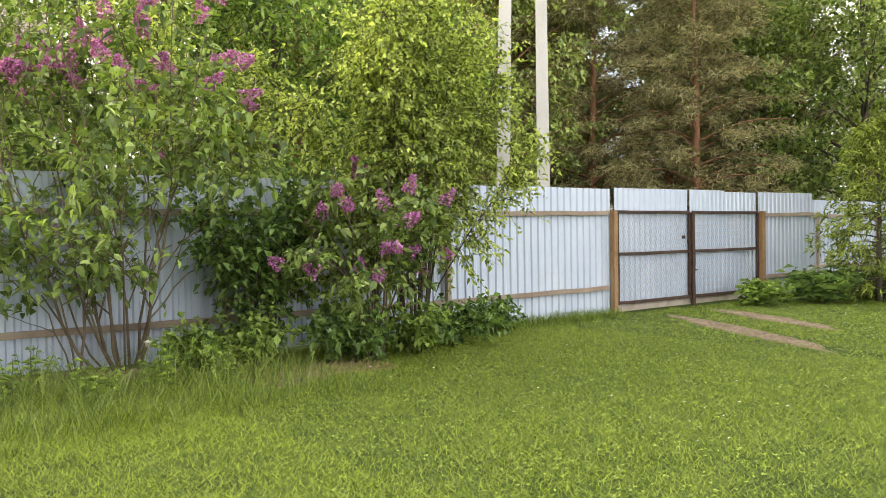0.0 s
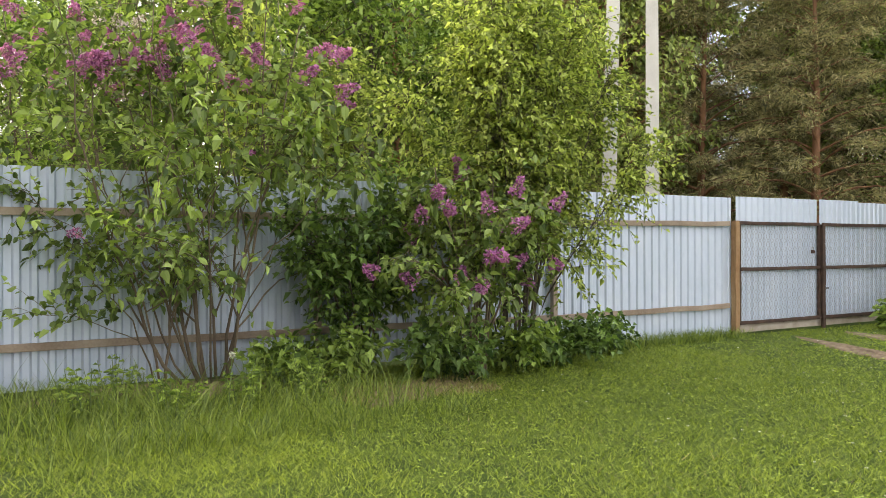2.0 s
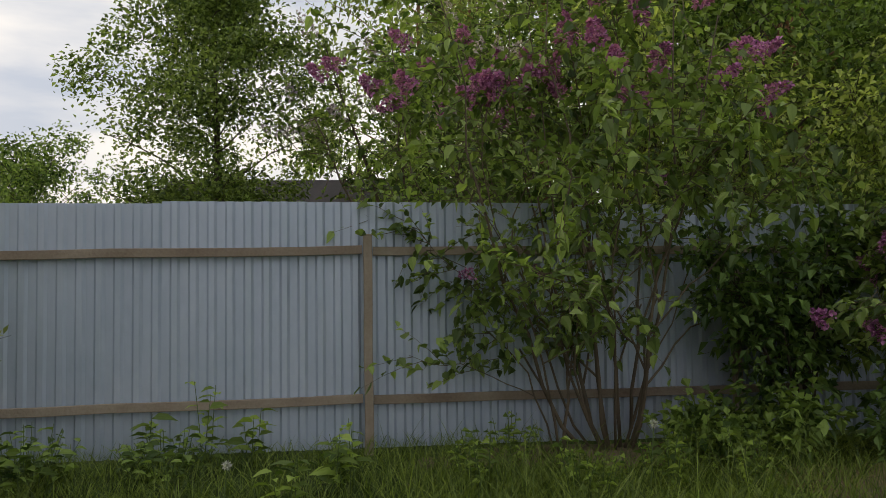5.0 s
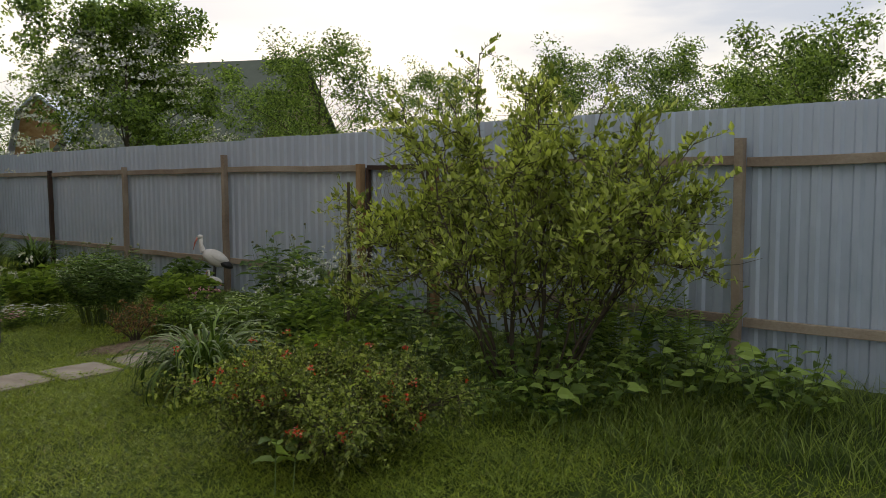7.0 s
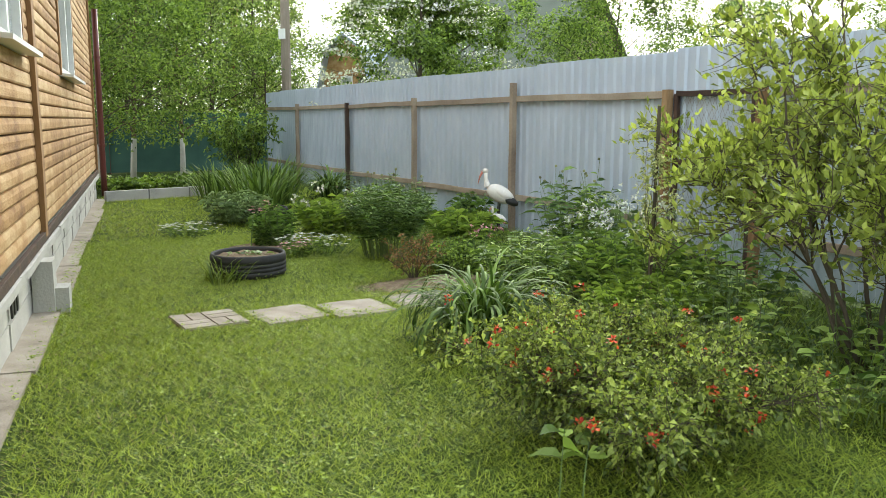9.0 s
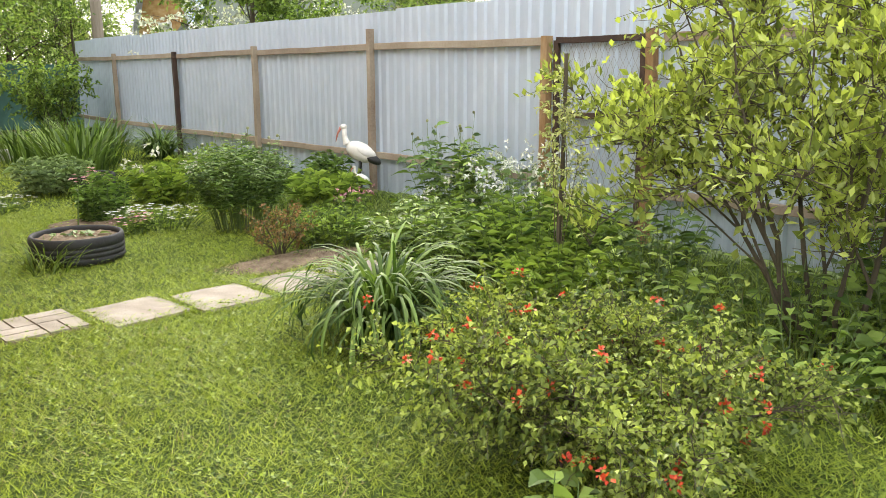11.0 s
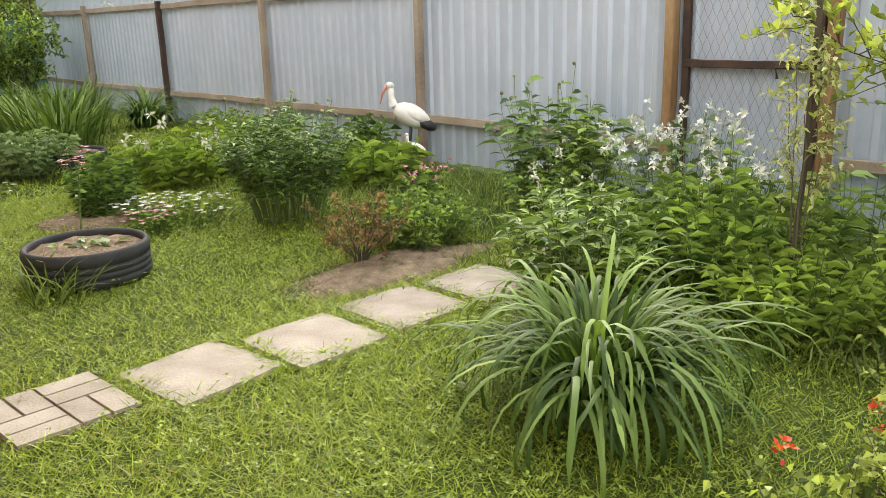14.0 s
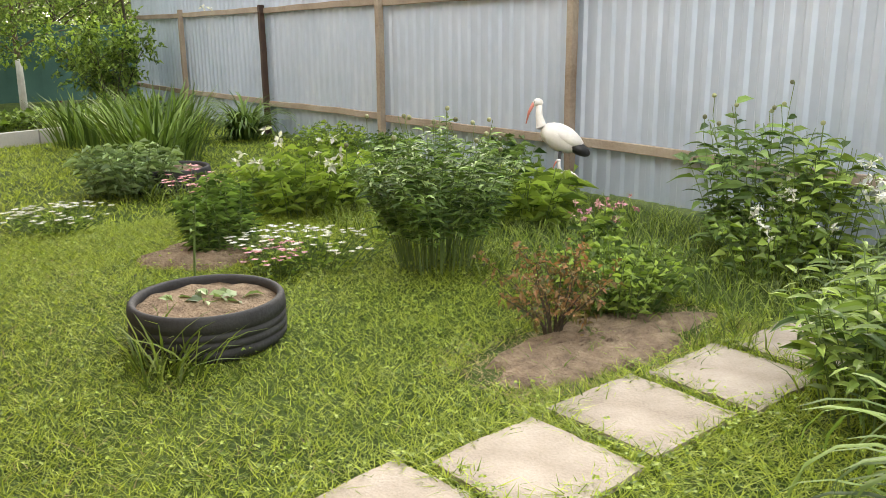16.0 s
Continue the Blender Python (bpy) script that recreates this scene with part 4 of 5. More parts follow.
def tree_mesh(kind, seed, height, radius, leaf_n, size, leaf, bark, trunk_r, clear=0.3, trunk_lean=0.0, puff=0.21):
    """Prototype tree at the origin: tapered trunk, limbs, crown of many small leaves in clumps."""
    rng = np.random.default_rng(seed)
    ob = new(kind)
    t = np.linspace(0, 1, 10)[:, None]
    trunk = np.concatenate([trunk_lean * t + 0.03 * height * np.cumsum(rng.normal(0, 0.15, (10, 1)), 0) * t, 0.03 * height * np.cumsum(rng.normal(0, 0.15, (10, 1)), 0) * t, height * 0.97 * t - 0.1 * (t == 0)], 1)
    Geo().tube(trunk, trunk_r * np.linspace(1, 0.12, 10), 9).build("trunk", bark, ob, "", True)
    if kind == "apple_tree":
        Geo().tube(trunk[:3], trunk_r * 1.06 * np.linspace(1, 0.8, 3), 9).build("whitewash", "white_bark", ob, "flaking white limewash", True)
    limb, P, D = Geo(), [], []
    limb_bark = "dark_bark" if bark == "white_bark" else bark
    conifer = kind in ("pine_tree", "spruce_tree")
    nl = 64 if conifer else 30
    per = max(1, leaf_n // (nl * 6))
    for i in range(nl):
        u = clear + (1 - clear) * (i + rng.uniform(0, 1)) / nl * 0.97
        k = u * 9
        j = min(int(k), 8)
        p0 = trunk[j] + (trunk[j + 1] - trunk[j]) * (k - j)
        az = i * 2.4 + rng.normal(0, 0.4)
        w = (u - clear) / (1 - clear)
        if conifer:
            L = radius * (1.05 - w) ** (0.75 if kind == "spruce_tree" else 0.5) * rng.uniform(0.7, 1.1)
            rise = (-0.25 + 0.5 * w) if kind == "spruce_tree" else (0.05 + 0.5 * w)
        else:
            L = radius * (0.35 + 0.9 * math.sin(math.pi * min(1, 0.15 + w * 0.85))) * rng.uniform(0.6, 1.1)
            rise = 0.35 + 0.6 * w
        end = p0 + np.array([np.cos(az), np.sin(az), 0]) * L + np.array([0, 0, rise * L])
        q = np.linspace(0, 1, 5)[:, None]
        line = p0 + (end - p0) * q + np.array([0, 0, 0.1 * L]) * np.sin(q * np.pi)
        limb.tube(line, trunk_r * 0.28 * (1.1 - w) * np.linspace(1, 0.2, 5), 4)
        for c in range(6):
            s = rng.uniform(0.35, 1.05)
            on = p0 + (end - p0) * s
            cc = on + np.clip(rng.normal(0, 1, 3), -1.2, 1.2) * (0.17 * L + 0.05) * np.array([1, 1, 0.35 if conifer else 0.8])
            limb.tube([on, (on + cc) / 2 + np.array([0, 0, -0.03 * L]), cc], trunk_r * np.array([0.08, 0.06, 0.03]), 3)
            spread = (0.15 if conifer else puff) * radius * rng.uniform(0.6, 1.3)
            pts = cc + unit(rng.normal(0, 1, (per, 3))) * rng.uniform(0, 1, (per, 1)) ** 0.45 * spread * np.array([1, 1, 0.45 if conifer else 0.8])
            P.append(pts)
            dirs = rng.normal(0, 1, (per, 3)) + unit((cc - p0)[None]) * 0.8
            if kind == "birch_tree":
                dirs[:, 2] -= 1.2
            D.append(dirs)
    tagged(limb.build("branchwork", limb_bark, ob), kind="stuff")
    g = Geo()
    leaves(g, rng, np.concatenate(P), np.concatenate(D), size[0], size[1], 0.2)
    tagged(g.build("crown", leaf, ob), kind="stuff")
    return ob


def place(proto, x, y, scale=1.0, rz=0.0, label="", category="tree", group="", z=0.0, first=False):
    m = pose(x, y, z, 0, 0, rz) @ Matrix.Diagonal((scale, scale, scale, 1))
    if first:
        proto.matrix_world = m
        ob = proto
    else:
        keep = proto.matrix_world.copy()
        proto.matrix_world = Matrix.Identity(4)
        ob = copy_thing(proto, m)
        proto.matrix_world = keep
    return tagged(ob, label, category, group)


# ---- trees beyond the fence ----
pine = tree_mesh("pine_tree", 3, 11.0, 2.9, 30000, (0.2, 0.026), "needle", "pine_bark", 0.17, 0.14)
birch = tree_mesh("birch_tree", 4, 13.0, 2.8, 9000, (0.17, 0.11), "birch_leaf", "pine_bark", 0.14, 0.12)
broad = tree_mesh("leafy_tree", 5, 9.0, 3.2, 9000, (0.17, 0.11), "far_leaf", "dark_bark", 0.16, 0.1)
spruce = tree_mesh("spruce_tree", 6, 3.4, 1.25, 9000, (0.13, 0.03), "spruce", "dark_bark", 0.06, 0.06)
elder = tree_mesh("leafy_tree", 7, 5.4, 2.0, 16000, (0.095, 0.055), "mid_leaf", "dark_bark", 0.09, 0.1)
apple = tree_mesh("apple_tree", 8, 4.4, 1.5, 9000, (0.085, 0.05), "mid_leaf", "bark", 0.07, 0.2, 0.45, 0.3)
place(pine, 22.3, 14.9, 0.95, 0, "brown-tinged pine tree beyond the gate", "tree", "pines of the wood", first=True)
place(birch, 15.5, 25.5, 1.05, 0, "tall pale green birch beyond the fence", "tree", "birches beyond the fence", first=True)
place(broad, 20, 30, 1.1, 0, "broad green tree in the wood", "tree", "leafy trees of the wood", first=True)
place(spruce, 16.3, 6.9, 1.0, 0, "young yellow-green spruce beside the gate", "tree", first=True)
viburnum = tree_mesh("viburnum_tree", 9, 5.0, 1.75, 34000, (0.09, 0.06), "mid_leaf", "dark_bark", 0.08, 0.08)
place(viburnum, -16.1, 11.2, 1.0, 0, "white-flowering viburnum above the fence", "tree", first=True)
place(elder, -26, 10.6, 0.7, 60, "leafy green bush above the fence", "tree", "bushes beyond the fence", first=True)
place(apple, -19.4, 5.7, 1.0, 30, "apple tree with a whitewashed trunk", "tree", "apple trees behind the lawn", first=True)
place(apple, -20.6, 7.0, 0.95, 160, "apple tree with a whitewashed trunk", "tree", "apple trees behind the lawn")
place(apple, -17.6, 4.9, 0.9, 250, "apple tree with a whitewashed trunk", "tree", "apple trees behind the lawn")
place(spruce, 18.6, 6.6, 1.2, 90, "young yellow-green spruce beside the gate", "tree")
RW = random.Random(11)
for k in range(40):
    # the wood: three loose rows round the plot beyond the fence
    a = radians(RW.uniform(-12, 64))
    d = 30 + 5.5 * (k % 4) + RW.uniform(-2, 2)
    x, y = 2 + d * math.cos(a), 2 + d * math.sin(a)
    if y < 14 and x < 22:
        continue
    which = k % 3
    proto, label, group = ((broad, "broad green tree in the wood", "leafy trees of the wood"), (pine, "brown-tinged pine tree of the wood", "pines of the wood"), (birch, "tall pale green birch beyond the fence", "birches beyond the fence"))[which]
    place(proto, x, y, RW.uniform(0.9, 1.35), RW.uniform(0, 360), label, "tree", group)
for x, y, s, r in ((6.0, 19.5, 1.0, 250), (4.2, 27, 1.1, 310), (10.5, 17.5, 0.95, 20), (7.2, 17, 0.9, 120), (12.8, 21, 1.0, 200), (18.5, 21, 0.9, 300), (5.0, 22, 1.0, 75), (20, 19.5, 1.0, 40), (24.5, 23.5, 1.1, 250), (17, 17.5, 0.9, 330), (21.5, 26, 1.15, 100)):
    place(birch, x, y, s, r, "tall pale green birch beyond the fence", "tree", "birches beyond the fence")
for x, y, s, r in ((22.5, 24, 0.8, 10), (37, 17, 0.8, 50), (34, 12, 0.75, 190), (42, 9, 0.8, 80), (28, 27, 1.0, 260), (30, 3, 0.8, 20), (34, -4, 0.9, 100)):
    place(broad, x, y, s, r, "broad green tree in the wood", "tree", "leafy trees of the wood")
for x, y, s, r in ((33.5, 24, 0.95, 50), (21, 19.5, 0.95, 150), (27.5, 16.5, 0.95, 250), (30, 21, 1.0, 20)):
    place(pine, x, y, s, r, "brown-tinged pine tree of the wood", "tree", "pines of the wood")
# trees behind the house side and across the neighbour's plots
for x, y, s, r in ((-29, 7.5, 1.0, 10), (-33, 4, 1.1, 80), (-31, 11.5, 0.75, 140), (-36, 8.5, 1.15, 200), (-27, 2.5, 0.9, 260), (-41, 15, 0.9, 320), (-24, 3.5, 0.6, 30), (-25.5, 6.4, 0.65, 70), (-26.5, 9.0, 0.6, 150), (-24.5, 1.0, 0.7, 220), (-45, 22, 0.9, 0)):
    place(broad, x, y, s, r, "broad green tree beyond the garden", "tree", "trees beyond the garden")
for x, y, s, r in ((-35, 6, 1.05, 0), (-38, 12.5, 1.1, 90)):
    place(birch, x, y, s, r, "tall birch beyond the garden", "tree", "trees beyond the garden")
for x, y, s, r in ((-12.0, 13.2, 0.72, 130), (-14.2, 13.8, 0.6, 250), (-9.5, 18, 0.72, 200), (-7.5, 19, 0.72, 10), (-4.6, 17.5, 0.6, 100), (-3.6, 14.5, 0.5, 300), (-5.2, 14.5, 0.46, 30), (-1.75, 11.2, 0.5, 20), (3.4, 16, 0.95, 70), (5.6, 13.6, 1.2, 200), (8.2, 14.2, 1.25, 320), (10.2, 13.2, 1.0, 45), (-30, 24, 1.0, 80), (-22, 27, 1.0, 180)):
    place(elder, x, y, s, r, "leafy green bush above the fence", "tree", "bushes beyond the fence")

old_apple = tree_mesh("old_apple_tree", 12, 5.0, 1.1, 40000, (0.06, 0.04), "far_leaf", "dark_bark", 0.08, 0.12, 0.0, 0.4)
place(old_apple, 0.0, 12.2, 1.0, 0, "dense old apple tree above the fence", "tree", first=True)
for x, y, s, r in ((20.3, 17.2, 0.95, 75), (24.5, 17.5, 1.0, 140), (18.6, 19.5, 0.95, 210)):
    place(pine, x, y, s, r, "brown-tinged pine tree beyond the gate", "tree", "pines of the wood")
for x, y, s, r in ((23.5, 21.5, 1.1, 15), (27.0, 15.5, 1.0, 60)):
    place(broad, x, y, s, r, "broad green tree in the wood", "tree", "leafy trees of the wood")

# white umbels on the viburnum
vib_rng = np.random.default_rng(5)
vib = Geo()
for i in range(360):
    a, h = vib_rng.uniform(0, 2 * np.pi), vib_rng.uniform(1.6, 4.7)
    r = 2.15 * math.sin(math.pi * min(1, 0.25 + 0.72 * h / 5.0)) * vib_rng.uniform(0.8, 1.15)
    c = np.array([-16.1 + r * np.cos(a), 11.2 + r * np.sin(a), h + 0.05])
    n = 16
    leaves(vib, vib_rng, c + vib_rng.normal(0, 1, (n, 3)) * np.array([0.09, 0.09, 0.02]), vib_rng.normal(0, 0.6, (n, 3)) + np.array([0, 0, 0.3]), 0.06, 0.05, 0, 0)
ob = tagged(vib.build("umbel_mass", "white", viburnum, "flat creamy white flower umbels"), kind="stuff")
ob.matrix_parent_inverse = viburnum.matrix_world.inverted()

# ---- neighbours' buildings and poles ----


def gable_house(name, label, x, y, rz, w, d, eave, ridge, wall, roof_mat, gambrel=False):
    ob = thing(name, x, y, 0, label, "house", "", "", rz)
    if gambrel:
        prof = [(-w / 2, 0), (w / 2, 0), (w / 2, eave), (w * 0.34, eave + (ridge - eave) * 0.72), (0, ridge), (-w * 0.34, eave + (ridge - eave) * 0.72), (-w / 2, eave)]
        line = prof[2:]
    else:
        prof = [(-w / 2, 0), (w / 2, 0), (w / 2, eave), (0, ridge), (-w / 2, eave)]
        line = prof[2:]
    n = len(prof)
    Geo().add([(a, s * d / 2, b) for s in (-1, 1) for a, b in prof], [tuple(range(n)), tuple(range(2 * n - 1, n - 1, -1))] + [(i, n + i, n + (i + 1) % n, (i + 1) % n) for i in range(n)]).build("house_shell", wall, ob)
    line = [(line[0][0] * 1.06, line[0][1] - 0.12)] + line[1:-1] + [(line[-1][0] * 1.06, line[-1][1] - 0.12)]
    for i in range(len(line) - 1):
        (a0, b0), (a1, b1) = line[i], line[i + 1]
        e = d / 2 + 0.25
        Geo().add([(a0, -e, b0 + 0.02), (a1, -e, b1 + 0.02), (a1, e, b1 + 0.02), (a0, e, b0 + 0.02), (a0, -e, b0 + 0.12), (a1, -e, b1 + 0.12), (a1, e, b1 + 0.12), (a0, e, b0 + 0.12)],
                  [(0, 1, 2, 3), (7, 6, 5, 4), (0, 4, 5, 1), (1, 5, 6, 2), (2, 6, 7, 3), (3, 7, 4, 0)]).build("roof_slope", roof_mat, ob)
    Geo().box((0, -d / 2 - 0.02, eave + 0.3), (0.6, 0.06, 0.7)).build("window", "white_paint", ob)
    Geo().box((0, -d / 2 - 0.055, eave + 0.3), (0.48, 0.02, 0.58)).build("pane", "glass", ob)
    return ob


gable_house("gambrel_house", "wooden summer house with a bright metal gambrel roof", -30.0, 16.8, 22, 2.8, 5.0, 2.3, 4.4, "plank", "zinc", True)
gable_house("green_roofed_house", "large house with a dull green roof beyond the fence", -27.0, 20.0, -60, 8.0, 7.0, 2.6, 5.8, "old_wood", "green_roof")
gable_house("dark_roofed_shed", "low shed with a dark felt roof beyond the fence", 1.4, 19.5, 84, 4.0, 6.0, 2.5, 3.45, "old_wood", "dark_roof")


def pole(name, label, x, y, h, r0, r1, mat, sides=4, brace=None):
    ob = thing(name, x, y, 0, label, "pole")
    Geo().tube([(0, 0, -0.2), (0, 0, h * 0.5), (0, 0, h)], [r0, (r0 + r1) / 2, r1], sides).build("mast", mat, ob)
    if brace:
        Geo().tube([(brace[0], brace[1], -0.2), (brace[0] * 0.86, brace[1] * 0.86, h * 0.55), (brace[0] * 0.72, brace[1] * 0.72, h)], [r0, r0 * 0.9, r1], sides).build("brace", mat, ob)
    return ob


pole("concrete_pole", "pale concrete electricity pole with a leaning brace", 13.5, 12.5, 9.5, 0.2, 0.15, "pale_concrete", 4, (-0.95, 0.3))
wp = pole("wooden_pole", "grey wooden electricity pole beyond the fence", -21.8, 10.0, 8.0, 0.14, 0.11, "pole_wood", 9)
Geo().box((0.08, -0.12, 3.6), (0.2, 0.02, 0.26), 40).build("sign_plate", "white_paint", wp, "small white plate")

# green mesh fence closing the plot behind the apple trees
gf = thing("mesh_fence", -22.2, 5.0, 0, "dark green opaque mesh fence on steel posts", "fence")
for i in range(9):
    Geo().tube([(0, -12 + 2.5 * i, -0.1), (0, -12 + 2.5 * i, 1.62)], 0.03, 8).build("post", "pipe", gf)
    if i < 8:
        wv = Geo()
        n = 9
        pts = [(0.03 + 0.02 * math.sin(j * 1.3 + i), -12 + 2.5 * i + 2.5 * j / (n - 1)) for j in range(n)]
        wv.add([(a + o, b, zz - 0.03 * math.sin(math.pi * (b % 2.5) / 2.5) * (zz > 1)) for o in (0, 0.012) for zz in (0.02, 0.8, 1.55) for a, b in pts],
               [(q * n + j, q * n + j + 1, (q + 1) * n + j + 1, (q + 1) * n + j) for q in (0, 1, 3, 4) for j in range(n - 1)] + [(2 * n + j, 2 * n + j + 1, 5 * n + j + 1, 5 * n + j) for j in range(n - 1)])
        wv.build("netting", "net", gf)

# ---- shrubs along the fence ----
shrub("lilac_bush", "tall lilac bush with bare forked stems and purple panicles", "bush", 3.5, 8.36, 4.6, 1.45, 13, "lilac_leaf", "bark", (0.092, 0.06), 680, 10, 0.54, 0.019, (("flower_panicle", "purple", 60, 0.22, 0.07, 220, 0.03, 2.7), ("flower_panicle", "purple", 5, 0.16, 0.055, 130, 0.024, 1.5)), 21, True, 0.5, 1.5, "", 0, 0.6, 0.05, wobble=0.085, forks=2, skew=(-0.3, -0.1), fan=0.78)
shrub("lilac_sucker", "young leaning lilac stem with drooping leafy branches", "bush", 3.05, 8.3, 2.1, 0.95, 3, "lilac_leaf", "bark", (0.09, 0.06), 130, 9, 0.45, 0.014, (("flower_panicle", "purple", 3, 0.12, 0.05, 110, 0.022, 1.3),), 28, True, 0.6, 1.0, "", 0, 0.5, -0.2, wobble=0.1, forks=2, skew=(-0.45, -0.15))
shrub("mock_orange_bush", "big dense shrub with small yellow-green leaves", "bush", 6.75, 7.95, 4.6, 1.65, 20, "yellow_leaf", "dark_bark", (0.064, 0.04), 2600, 15, 0.34, 0.018, (), 22, False, 0.6, 0.9, "", 0, 0.6, 0.12, wobble=0.05)
shrub("lilac_bush", "lilac bush with dark leaves and hanging pink-purple panicles", "bush", 5.95, 7.6, 2.45, 1.0, 11, "lilac_leaf", "bark", (0.09, 0.058), 400, 10, 0.4, 0.02, (("flower_panicle", "purple", 26, 0.2, 0.072, 200, 0.029, 0.9),), 23, True, 0.5, 0.9, "", 0, 0.4, 0.0, wobble=0.06, forks=1)
shrub("mock_orange_bush", "tall yellow-green shrub rising beyond the fence", "bush", 4.9, 10.3, 5.0, 1.7, 14, "yellow_leaf", "dark_bark", (0.085, 0.05), 1100, 11, 0.35, 0.02, (), 26, False, 0.7, 1.5, "", 0, 0.65, 0.05)
shrub("dark_bush", "dark leafy bush beneath the lilacs", "bush", 5.0, 8.25, 2.2, 0.95, 10, "dark_leaf", "dark_bark", (0.085, 0.055), 420, 11, 0.3, 0.016, (), 24, False, 0.5, 0.5)
shrub("pale_lilac_bush", "old lilac with faded pale flowers beyond the fence", "bush", 2.6, 11.3, 5.2, 2.0, 10, "far_leaf", "bark", (0.08, 0.05), 330, 8, 0.45, 0.03, (("flower_panicle", "pale_purple", 45, 0.26, 0.07, 70, 0.035, 3.0),), 25, False, 0.8, 2.0)
for k, (x, y, h, r) in enumerate(((4.6, 7.75, 0.55, 0.55), (5.5, 7.5, 0.6, 0.6), (6.4, 7.55, 0.5, 0.55), (7.3, 7.8, 0.5, 0.5), (4.0, 7.9, 0.45, 0.4), (8.2, 8.2, 0.4, 0.5))):
    shrub("bramble", "low dark green bramble under the shrubs", "plant", x, y, h, r, 8, "dark_leaf" if k % 2 else "mid_leaf", "stem", (0.085, 0.06), 130, 8, 0.1, 0.006, (), 30 + k, False, 1, 0.1, "brambles under the shrubs", 0, 0.3, 0.2, False)
shrub("yellow_green_bush", "airy shrub with fresh yellow-green leaves and grey stems", "bush", -2.28, 7.34, 2.6, 1.4, 14, "bush_leaf", "dark_bark", (0.054, 0.03), 2200, 10, 0.4, 0.016, (), 41, False, 0.7, 1.1, "", 0, 0.32, 0.35, droop=0.0, rise=0.7, wobble=0.085, forks=3, fan=0.82)
shrub("quince_bush", "low flowering quince with small leaves and orange-red blossoms", "bush", -2.26, 5.5, 0.52, 0.88, 30, "quince_leaf", "dark_bark", (0.025, 0.018), 2500, 14, 0.18, 0.009, (("blossom", "red", 85, 0.026, 0.024, 16, 0.016, 0.14),), 42, False, 0.9, 0.1, "", 0, 0.23, 0.3, False)
shrub("fence_corner_bush", "rounded green bush at the far end of the fence", "bush", -17.6, 7.75, 1.75, 1.1, 12, "mid_leaf", "dark_bark", (0.09, 0.05), 380, 10, 0.12, 0.014, (), 43, False, 0.9, 0.2, "", 0, 0.4, 0.3, False)
shrub("spirea_bush", "small spirea with red-brown and green young leaves", "bush", -5.98, 6.3, 0.38, 0.33, 20, "red_leaf", "dark_bark", (0.03, 0.016), 120, 9, 0.3, 0.005, (), 44, False, 0.9, 0.1, "", 0, 0.16, 0.5, False)
shrub("variegated_shrub", "cream-edged climbing shrub tied to a stake", "plant", -3.86, 7.05, 1.45, 0.14, 5, "cream_leaf", "bark", (0.036, 0.016), 95, 8, 0.5, 0.005, (), 45, False, 0.8, 0.5, "", 0, 0.15, 0.3, False)
st = thing("plant_stake", -3.86, 7.05, 0, "thin dark wooden stake", "stake")
wood_bar(st, "stick", (0, 0, -0.05), (0.02, 0.02, 1.45), 0.018, 0.018, "dark_bark", "", 4)

# ---- flower bed plants ----
arching_clump("daylily_clump", "big clump of long arching daylily leaves", -3.9, 5.78, 0.92, 420, 0.02, "blade", 51, 0.14, 24, 1.5)
herb("peony_clump", "leafy green peony clump behind the daylily", "plant", -4.72, 6.7, 0.58, 0.5, 85, "mid_leaf", (0.11, 0.026), 17, None, 52, "", True, 0.3)
herb("phlox_clump", "dense pale green phlox clump", "plant", -4.3, 7.25, 0.62, 0.65, 120, "mid_leaf", (0.09, 0.02), 18, None, 53, "phlox in the flower bed")
herb("phlox_clump", "dense pale green phlox clump", "plant", -3.72, 6.95, 0.42, 0.42, 90, "lime_leaf", (0.085, 0.018), 18, None, 54, "phlox in the flower bed")
herb("columbine", "columbine with white and pale blue flowers", "plant", -5.0, 7.95, 0.8, 0.5, 40, "grey_leaf", (0.09, 0.05), 8, ("blossom_mass", "blue_white", 0.7, "star", 0.033), 55)
herb("columbine", "columbine with creamy white flowers", "plant", -4.55, 7.7, 0.72, 0.3, 24, "mid_leaf", (0.09, 0.045), 8, ("blossom_mass", "white", 0.8, "star", 0.035), 56)
herb("peony_bush", "dark green peony bush with round buds on stems", "plant", -7.2, 6.58, 0.84, 0.37, 110, "dark_leaf", (0.085, 0.021), 30, ("bud_mass", "bud", 0.13, "bud", 0.014), 57, "", True, 0.36, 1.7)
herb("phlox_clump", "tall dark green phlox beside the fence", "plant", -6.25, 8.2, 0.95, 0.42, 26, "dark_leaf", (0.15, 0.045), 18, ("bud_mass", "bud", 0.3, "bud", 0.014), 58, "tall plants along the fence", True, 0.1)
herb("phlox_clump", "tall dark green phlox beside the fence", "plant", -5.85, 8.15, 0.82, 0.36, 24, "mid_leaf", (0.15, 0.045), 16, None, 59, "tall plants along the fence", True, 0.1)
herb("pale_rose", "low plant with faded cream-pink flowers", "plant", -5.9, 7.75, 0.5, 0.35, 26, "mid_leaf", (0.07, 0.04), 9, ("blossom_mass", "white", 0.22, "star", 0.028), 60)
herb("lily_of_bed", "upright lily stems with narrow leaves", "plant", -8.3, 5.78, 0.5, 0.34, 34, "dark_leaf", (0.075, 0.013), 44, None, 61, "", False, 0.05, 0.6)
herb("daisies", "cushion of white and pink daisies", "plant", -7.68, 6.05, 0.2, 0.3, 120, "mid_leaf", (0.05, 0.016), 4, ("blossom_mass", "white", 0.75, "daisy", 0.024), 62, "daisy cushions", False, 0.05, rx=1.7, rz=35)
